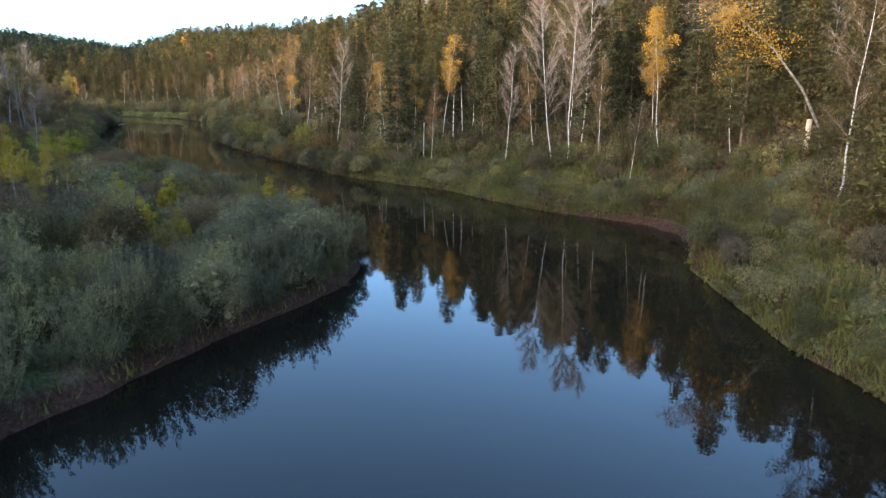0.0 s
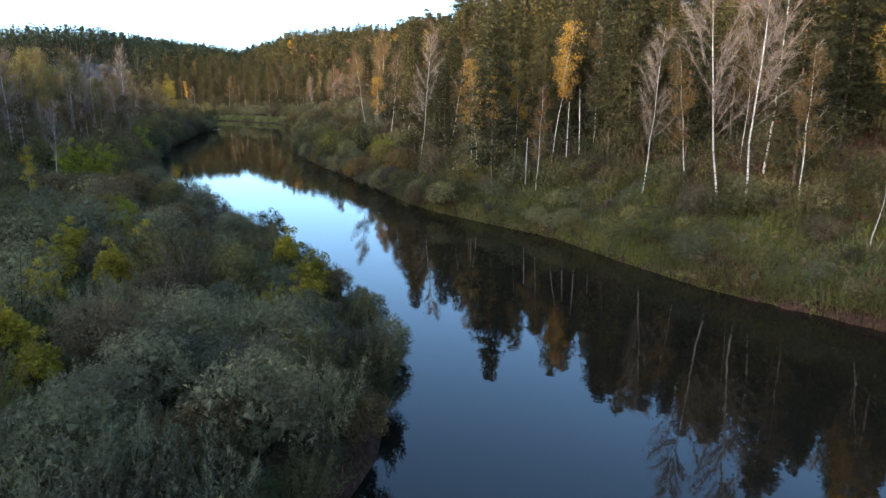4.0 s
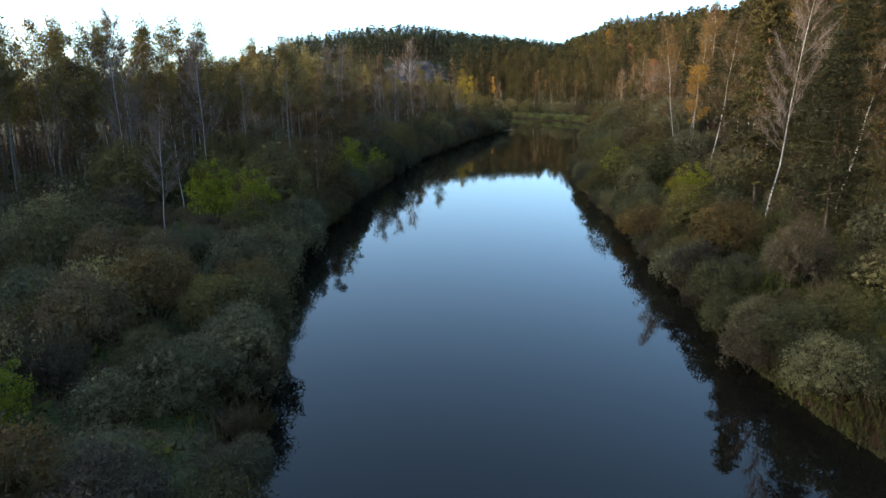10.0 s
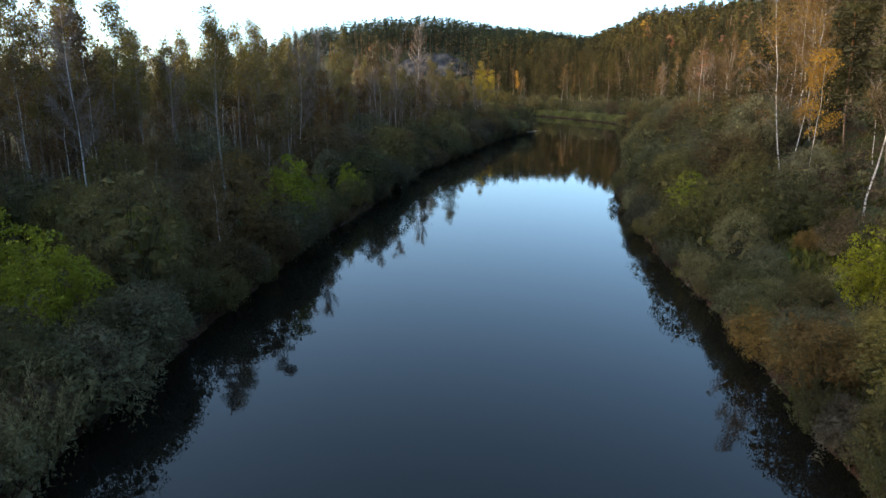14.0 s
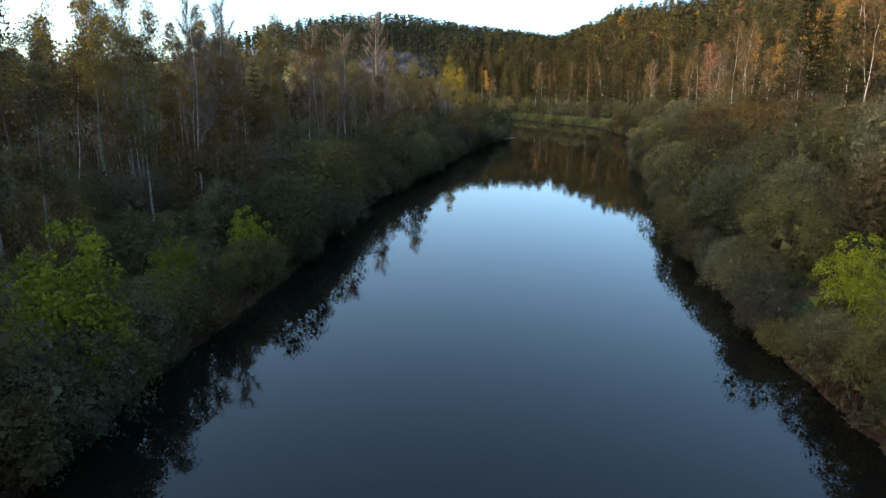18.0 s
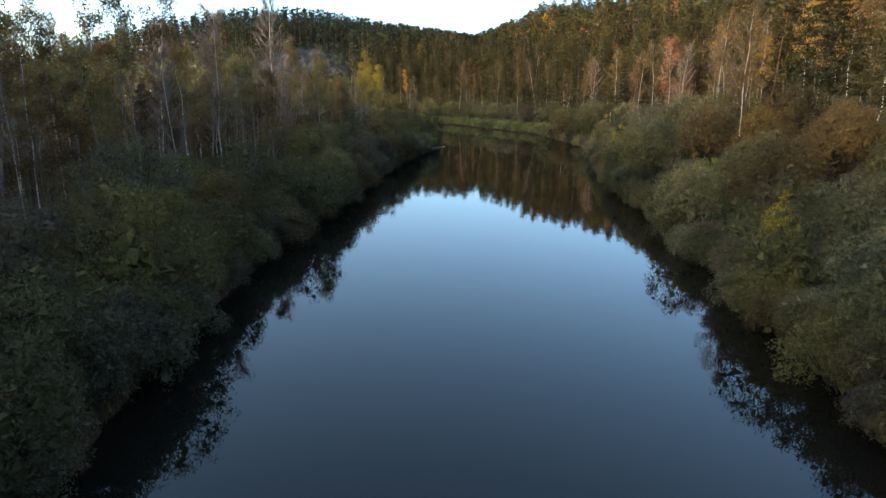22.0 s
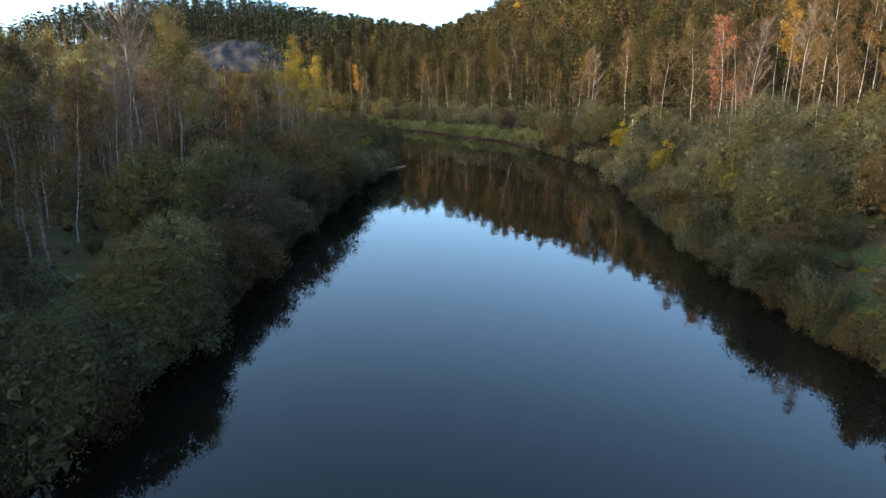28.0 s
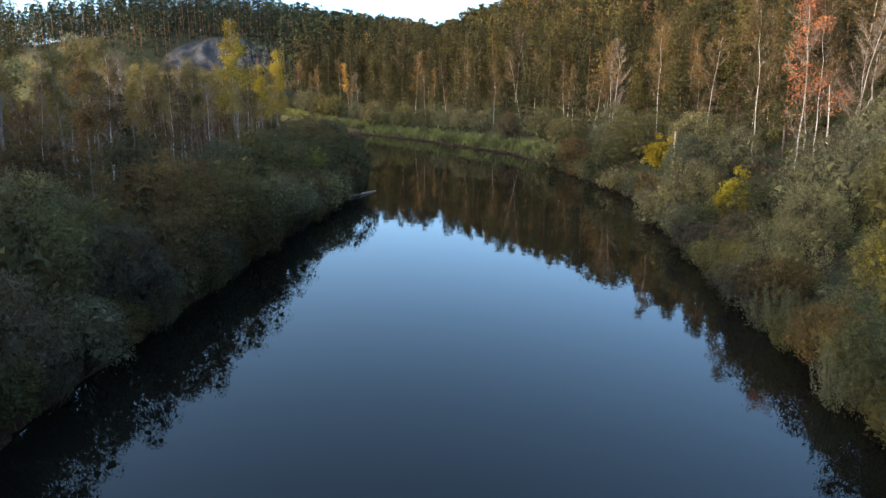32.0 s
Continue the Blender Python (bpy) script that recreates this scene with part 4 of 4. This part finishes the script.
def far_broadleaf(rr, h):
    n = 28
    d = rr.normal(size=(n, 3))
    d *= (rr.uniform(0.15, 1, n) ** 0.45 / np.linalg.norm(d, axis=1))[:, None]
    v, f = clumps(rr, d * (2.1, 2.1, 4.6) + (0, 0, 9.6), rr.uniform(0.65, 1.15, (n, 1)) * (0.95, 0.95, 0.8), 13, 0.62, 0.6, 0.0)
    return v / 15.0, f


deep = scatter(22000, (-230, 10, 150, 460), 4.1, lambda x, y, d, q: q & (d >= 29) & (d < 115), r, taken)
warm = [math.exp(-((x + 30) ** 2 + (y - 262) ** 2) / 1200) for x, y, d in deep]
leafy = [r.uniform() < 0.14 + 0.6 * w for w in warm]
for near, form in ((True, near_conifer), (False, far_conifer)):
    far_wood("pine_wood", "dense dark pine wood covering the slope", [(x, y, r.uniform(13, 18)) for (x, y, d), b in zip(deep, leafy) if not b and (d < 52 and y < 320) == near], form, [L_PINE], M_PINE)
far_wood("birch_wood", "yellow and olive birches among the pines", [(x, y, r.uniform(12, 16)) for (x, y, d), b in zip(deep, leafy) if b], far_broadleaf, [L_YELLOW, L_OLIVE, L_OLIVE, L_YELLOW, L_OLIVE, L_RED], M_BIRCH)
# below y 60 this wood runs on out of view, added for shade
back = scatter(8000, (-330, -60, -30, 330), 4.6, lambda x, y, d, q: ~q & (d > np.interp(y, LINE_Y, LINE_D) + 21) & (d < 110), r, taken)
far_wood("poplar_wood", "dull olive poplars behind the first rows", [(x, y, r.uniform(11, 16) * float(np.interp(y, [185, 215], [1, 0.68]))) for x, y, d in back], far_broadleaf, [L_POPLAR, L_OLIVE], M_GREY)
# unseen poplars downstream, added to keep the low sun off the near slope
behind = scatter(6000, (-170, -160, 20, 45), 5.6, lambda x, y, d, q: ~q & (d > 14) & (d < 130), r, taken)
far_wood("poplar_wood", "unseen poplars downstream, added to shade the near slope", [(x, y, r.uniform(20, 25)) for x, y, d in behind], far_broadleaf, [L_POPLAR, L_OLIVE], M_GREY)


def sapling(rr, h):
    """Bare upright stems with thin twigs."""
    a = rr.normal(size=(9, 3)) * (0.09, 0.09, 0)
    v, f, tip = spikes(a, rr.normal(size=(9, 3)) * (0.1, 0.1, 0.02) + (0, 0, 1), rr.uniform(0.55, 1.0, 9), 0.0042, rr)
    i = rr.integers(0, 9, 70)
    b = a[i] + (tip[i] - a[i]) * rr.uniform(0.35, 1, (70, 1))
    w, g, _ = spikes(b, rr.normal(size=(70, 3)) * (0.5, 0.5, 0.2) + (0, 0, 0.8), rr.uniform(0.08, 0.2, 70), 0.0028, rr)
    return joined([(v, f), (w, g)])


def low_bush(rr, h):
    n = 10
    d = rr.normal(size=(n, 3))
    d *= (rr.uniform(0.3, 1, n) ** 0.5 / np.linalg.norm(d, axis=1))[:, None]
    return clumps(rr, d * (0.62, 0.62, 0.38) + (0, 0, 0.42), rr.uniform(0.75, 1.2, (n, 1)) * (0.27, 0.27, 0.22), 27, 0.068, 0.6, 0.0)


under = scatter(14000, (-240, 60, -25, 320), 2.9, lambda x, y, d, q: ~q & (d > np.interp(y, LINE_Y, LINE_D) + 6) & (d < np.interp(y, LINE_Y, LINE_D) + 40), r, [])
far_wood("undergrowth", "dark brown undergrowth inside the poplar wood", [(x, y, r.uniform(2.2, 3.8)) for x, y, d in under], low_bush, [L_BROWN, L_BROWN, L_GREEN], M_SHADED_STEM, 3)
tall = scatter(14000, (-240, 60, -25, 320), 3.6, lambda x, y, d, q: ~q & (d > np.interp(y, LINE_Y, LINE_D) + 4.5) & (d < np.interp(y, LINE_Y, LINE_D) + 45), r, GLADE)
far_wood("undergrowth", "tall bare brown saplings between the poplar trunks", [(x, y, r.uniform(6, 10) * float(np.interp(y, [200, 240], [1, 0.8]))) for x, y, d in tall], sapling, [L_DUN, L_DUN, L_BROWN], M_SHADED_STEM, 3)
scrub = scatter(26000, (-130, 20, 100, 300), 2.6, lambda x, y, d, q: q & (d > 7.5) & (d < 30), r, [])
far_wood("undergrowth", "dense brown undergrowth below the slope trees", [(x, y, r.uniform(1.6, 3.4)) for x, y, d in scrub], low_bush, [L_DUN, L_BROWN, L_DUN, L_BROWN, L_GREEN], M_SHADED_STEM, 5)
heath = scatter(9000, (-110, 20, 0, 125), 2.6, lambda x, y, d, q: ~q & (d > 20) & (d < 75), r, [])
far_wood("low_thicket", "low thicket of browned and green shrubs on the flat bank", [(x, y, r.uniform(1.6, 3.6)) for x, y, d in heath], low_bush, [L_BROWN, L_GREEN, L_WILLOW, L_DUN], M_SHADED_STEM, 4)
hillside = scatter(20000, (-420, 320, -120, 600), 4.4, lambda x, y, d, q: q & (d > 6) & ((x < -215) | (d > 113)) & (land(x, y)[0] > 2) & (((x + 250) ** 2 + (y - 357) ** 2 > 500) | (y - x > 640)), r, taken)
far_wood("hill_wood", "dark conifer wood on the far hill, shade in its colour", [(x, y, r.uniform(12, 17) + 2.0 * float(np.interp(math.degrees(math.atan2(-x - 67, y - 192)), [29, 33, 47, 55], [0, 1, 1, 0]))) for x, y, d in hillside], hill_conifer, [L_SHADED_SPRUCE], M_PINE)


def grass(name, label, spots, low, high, mat, seed, width=0.16, patchy=-1.0):
    rr = np.random.default_rng(seed)
    px, py = spots
    h, d, q = land(px, py)
    ok = (d > (4 if seed > 20 else -0.2)) & (q | (seed < 20)) & (d < 60) & (waves(px, py, 9, seed) > patchy)
    at = np.stack([px, py, np.maximum(h, 0.05) - 0.03], 1)[ok]
    n = len(at)
    v, f = leaves(at, 1.0, rr, (0, 0, 1.5), width)
    v = v.reshape(n, 3, 3)
    s = rr.uniform(low, high, n)[:, None, None] * (1 + 0.5 * waves(at[:, 0], at[:, 1], 5, seed + 9))[:, None, None]
    v = at[:, None] + (v - at[:, None]) * s
    tagged(new(name, mesh(name, v.reshape(-1, 3), f, mat, False)), label, "grass", kind="stuff")



def herbs(name, label, spots, low, high, mats, seed, d0, d1):
    """Leafy weeds and young shoots in low cushions, in patches of one kind."""
    rr = np.random.default_rng(seed)
    px, py = spots
    h, d, q = land(px, py)
    ok = (d > d0) & (d < d1)
    px, py, h = px[ok], py[ok], h[ok]
    pick = (np.digitize(waves(px, py, 11, seed) + rr.normal(size=len(px)) * 0.22, np.linspace(-0.35, 0.35, len(mats) - 1))).astype(int)
    for k, mat in enumerate(mats):
        on = pick == k
        n = int(on.sum())
        if n:
            w = rr.uniform(low, high, (n, 1))
            c = np.stack([px[on], py[on], np.maximum(h[on], 0.05)], 1) + w * (0, 0, 0.55)
            tagged(new(name, mesh(name, *clumps(rr, c, w * (1, 1, 0.85), 26, 0.15, 0.45, 0.4, 0.9, 0.5), mat, False)), label, "weeds", kind="stuff")


g = np.random.default_rng(5)
herbs("bank_herbs", "dense leafy weeds covering the river bank", beside(RIGHT_BANK, 1, 3600, 34, 150, -0.1, 13, g, 1.2), 0.2, 0.55, [L_BROWN, L_WEED, L_GREEN, L_GRASS, L_WILLOW, L_WEED], 31, -0.2, 14)
herbs("rusty_herbs", "rusty red and green leaves of tall herbs on the slope", (g.uniform(38, 62, 700), g.uniform(45, 92, 700)), 0.35, 0.8, [L_FERN, L_WEED, L_FERN, L_BROWN, L_FERN], 37, 6, 20)
herbs("shore_herbs", "leafy weeds between the sallows on the bank", beside(RIGHT_BANK, 1, 1500, 150, 290, 1.0, 18, g), 0.4, 0.95, [L_BROWN, L_GREEN, L_WILLOW, L_WEED, L_GREEN], 43, 0.5, 19)
herbs("shore_herbs", "leafy weeds between the sallows on the bank", beside(LEFT_BANK, -1, 1700, 122, 300, 1.0, 18, g), 0.4, 0.95, [L_BROWN, L_GREEN, L_BROWN, L_WILLOW, L_GREEN], 47, 0.5, 19)
herbs("meadow_herbs", "green weeds in the gaps between the willows", beside(LEFT_BANK, -1, 1800, 42, 125, 1.5, 30, g), 0.25, 0.6, [L_GREEN, L_WEED, L_GRASS, L_BROWN], 41, 0.5, 32)
grass("bank_grass", "rough green grass and weeds on the bank", beside(RIGHT_BANK, 1, 110000, 36, 125, 0.15, 13, g, 1.3), 0.14, 0.5, L_GRASS, 1, 0.2)
grass("bank_weeds", "grey-green weeds mixed in the bank grass", beside(RIGHT_BANK, 1, 40000, 36, 150, 0.15, 10, g), 0.15, 0.5, L_WILLOW, 6, 0.2, 0.0)
grass("tall_weeds", "patches of tall yellow-green weeds on the bank", beside(RIGHT_BANK, 1, 60000, 34, 150, 0.2, 11, g), 0.25, 0.75, L_WEED, 13, 0.24, 0.12)
grass("fern_patch", "rusty brown ferns below the trees", beside(RIGHT_BANK, 1, 36000, 36, 95, 5, 22, g), 0.2, 0.55, L_FERN, 3, 0.45, -0.1)
grass("slope_undergrowth", "brown undergrowth and fallen leaves below the slope trees", (g.uniform(0, 100, 90000), g.uniform(25, 150, 90000)), 0.2, 0.6, L_BROWN, 21, 0.45, -0.35)
grass("rusty_edge_grass", "rusty dry plants along the bank edge", beside(RIGHT_BANK, 1, 30000, 60, 150, 0.05, 2.0, g), 0.2, 0.6, L_FERN, 17, 0.22, 0.15)
grass("dry_grass", "dry brown grass hanging over the bank edge", beside(RIGHT_BANK, 1, 30000, 116, 330, 0.02, 1.0, g), 0.15, 0.5, L_BROWN, 4, 0.16)
grass("edge_grass", "green grass hanging over the bank edge", beside(RIGHT_BANK, 1, 30000, 36, 116, -0.1, 0.9, g), 0.15, 0.5, L_GRASS, 11, 0.14)
grass("shore_grass", "grass along the edge of the flat bank", beside(LEFT_BANK, -1, 40000, 36, 300, 0.05, 6, g, 1.6), 0.15, 0.5, L_GRASS, 7, 0.16)
grass("meadow_grass", "green grass in gaps between the shrubs", beside(LEFT_BANK, -1, 50000, 42, 125, 3, 30, g), 0.2, 0.55, L_GRASS, 2, 0.18)
grass("far_grass", "pale green grass strip on the far shore", beside(RIGHT_BANK, 1, 16000, 292, 335, 0.2, 3.5, g), 0.5, 1.1, L_PALE, 8, 0.4)

# ---- single things: dead wood, a post, the bare rock ----


def stick(name, label, category, points, radii, mat, sides=8, group=""):
    v, f = tube(points, radii, sides)
    top = new(name, mesh(name, v, f, mat))
    return tagged(top, label, category, group)


def ground_at(x, y):
    return float(land(np.array([x]), np.array([y]))[0][0])


z = ground_at(45.1, 80.0)
stub = tagged(new("broken_tree"), "snapped trunk with pale bare wood and its fallen crown", "dead tree")
for pn, pts, rad, mat in (("stump", [(45.1, 80, z - 0.4), (45.1, 80, z + 1.5), (45.1, 80.0, 8.6)], [0.26, 0.22, 0.2], M_WOOD),
                          ("fallen_trunk", [(46.3, 80.6, 7.6), (44.6, 80.7, 10.8), (42.2, 80.8, 13.8), (38.6, 81.0, 16.8)], [0.12, 0.1, 0.07, 0.03], M_GREY)):
    ob = new(pn, mesh(pn, *tube(pts, rad, 8), mat))
    ob.parent = stub
rs = np.random.default_rng(3)
k = rs.uniform(0.35, 1, (46, 1))
at = np.array([(45.2, 80.7, 9.6)]) * (1 - k) + np.array([(37.4, 81.0, 17.2)]) * k + (0, 0, 1.6) * (k * (1 - k) * 2) + rs.normal(size=(46, 3)) * (0.9, 0.9, 0.6)
ob = new("crown", mesh("crown", *clumps(rs, at, rs.uniform(0.6, 1.2, (46, 1)) * (1, 1, 0.8), 60, 0.15, 0.7, 0.0, 1.0), L_YELLOW, False))
ob.parent = stub
at = np.array([(38.6, 81.0, 16.8)] * 60) + rs.normal(size=(60, 3)) * (1.2, 1.0, 0.5)
v, f, _ = spikes(at, rs.normal(size=(60, 3)) * 0.4 + (-1, 0.5, -0.15), rs.uniform(1, 2.6, 60), 0.02, rs)
ob = new("twig_mass", mesh("twig_mass", v, f, M_TWIG, False))
ob.parent, ob["kind"] = stub, "stuff"
for x, y, h, lean in ((15.3, 116.6, 5.5, 0.1), (16.6, 116.0, 6.5, -0.2), (12.0, 110.5, 4.5, 0.1), (-67.0, 256.5, 7.0, -0.5), (-66.0, 254.5, 6.0, 1.4)):
    z = ground_at(x, y)
    stick("dead_birch_snag", "broken white birch snag without branches", "dead tree", [(x, y, z - 0.3), (x + lean * 0.4, y, z + h * 0.5), (x + lean, y + 0.1, z + h)], [0.065, 0.052, 0.03], M_BIRCH, 8, "dead birch snags")
stick("drift_log", "pale bare log lying half in the water", "log", [(-109.2, 244.6, 0.12), (-109.2, 248.0, 0.14), (-109.7, 251.6, 0.02)], [0.14, 0.13, 0.07], M_WOOD)
z = ground_at(-80.4, 262.2)
stick("marker_post", "pale wooden post standing among the shrubs", "post", [(-80.4, 262.2, z - 0.3), (-80.4, 262.2, z + 3.0), (-80.4, 262.2, z + 5.2)], [0.1, 0.1, 0.1], M_WOOD)
z = ground_at(-8.0, 70.0)
for x, y, a, ln in ((-9.5, 69.5, 0.2, 4.5), (-101.5, 214.5, 0.9, 2.2), (44.0, 66.0, 2.2, 3.0), (42.0, 70.0, 1.9, 2.5), (9.0, 118.0, 0.4, 5.0)):
    z = ground_at(x, y)
    stick("fallen_branch", "grey bare branch lying among the plants", "branch", [(x, y, z + 0.5), (x + math.cos(a) * ln * 0.5, y + math.sin(a) * ln * 0.5, z + 1.1), (x + math.cos(a) * ln, y + math.sin(a) * ln, z + 1.0)], [0.04, 0.03, 0.012], M_GREY, 6, "fallen branches")
v, f = [], []
for j in range(14):
    for i in range(36):
        u, w = (i / 35 - 0.5) * 2, j / 13
        arch = max(0.0, 1 - u * u) ** 0.5
        k = 1.5 * noise.noise((u * 5, w * 4, 1.0)) + 0.8 * noise.noise((u * 14, w * 9, 4.0))
        out = (1 - w) * 9 + k
        cx, cy = -257 + 0.712 * u * 21, 365 + 0.702 * u * 21
        v.append((cx + 0.702 * out, cy - 0.712 * out, 17 + w * 11.5 * arch + 0.6 * k))
f = [(j * 36 + i, j * 36 + i + 1, j * 36 + 37 + i, j * 36 + 36 + i) for j in range(13) for i in range(35)]
tagged(new("rock_outcrop", mesh("rock_outcrop", v, f, M_ROCK)), "bare pale grey rock face on the wooded hill", "rock")
v, f = [], []
for j in range(9):
    for i in range(9):
        u, w = i / 4 - 1, j / 4 - 1
        v.append((-149 + u * 5 * (1 - 0.3 * w * w), 296.5 + w * 2.2 - u * 1.0, 0.22 * (1 - max(u * u, w * w)) - 0.06 + 0.02 * noise.noise((u * 3, w * 3, 0))))
f = [(j * 9 + i, j * 9 + i + 1, j * 9 + 10 + i, j * 9 + 9 + i) for j in range(8) for i in range(8)]
tagged(new("gravel_bar", mesh("gravel_bar", v, f, M_ROCK)), "low pale gravel bar at the river bend", "gravel bar")
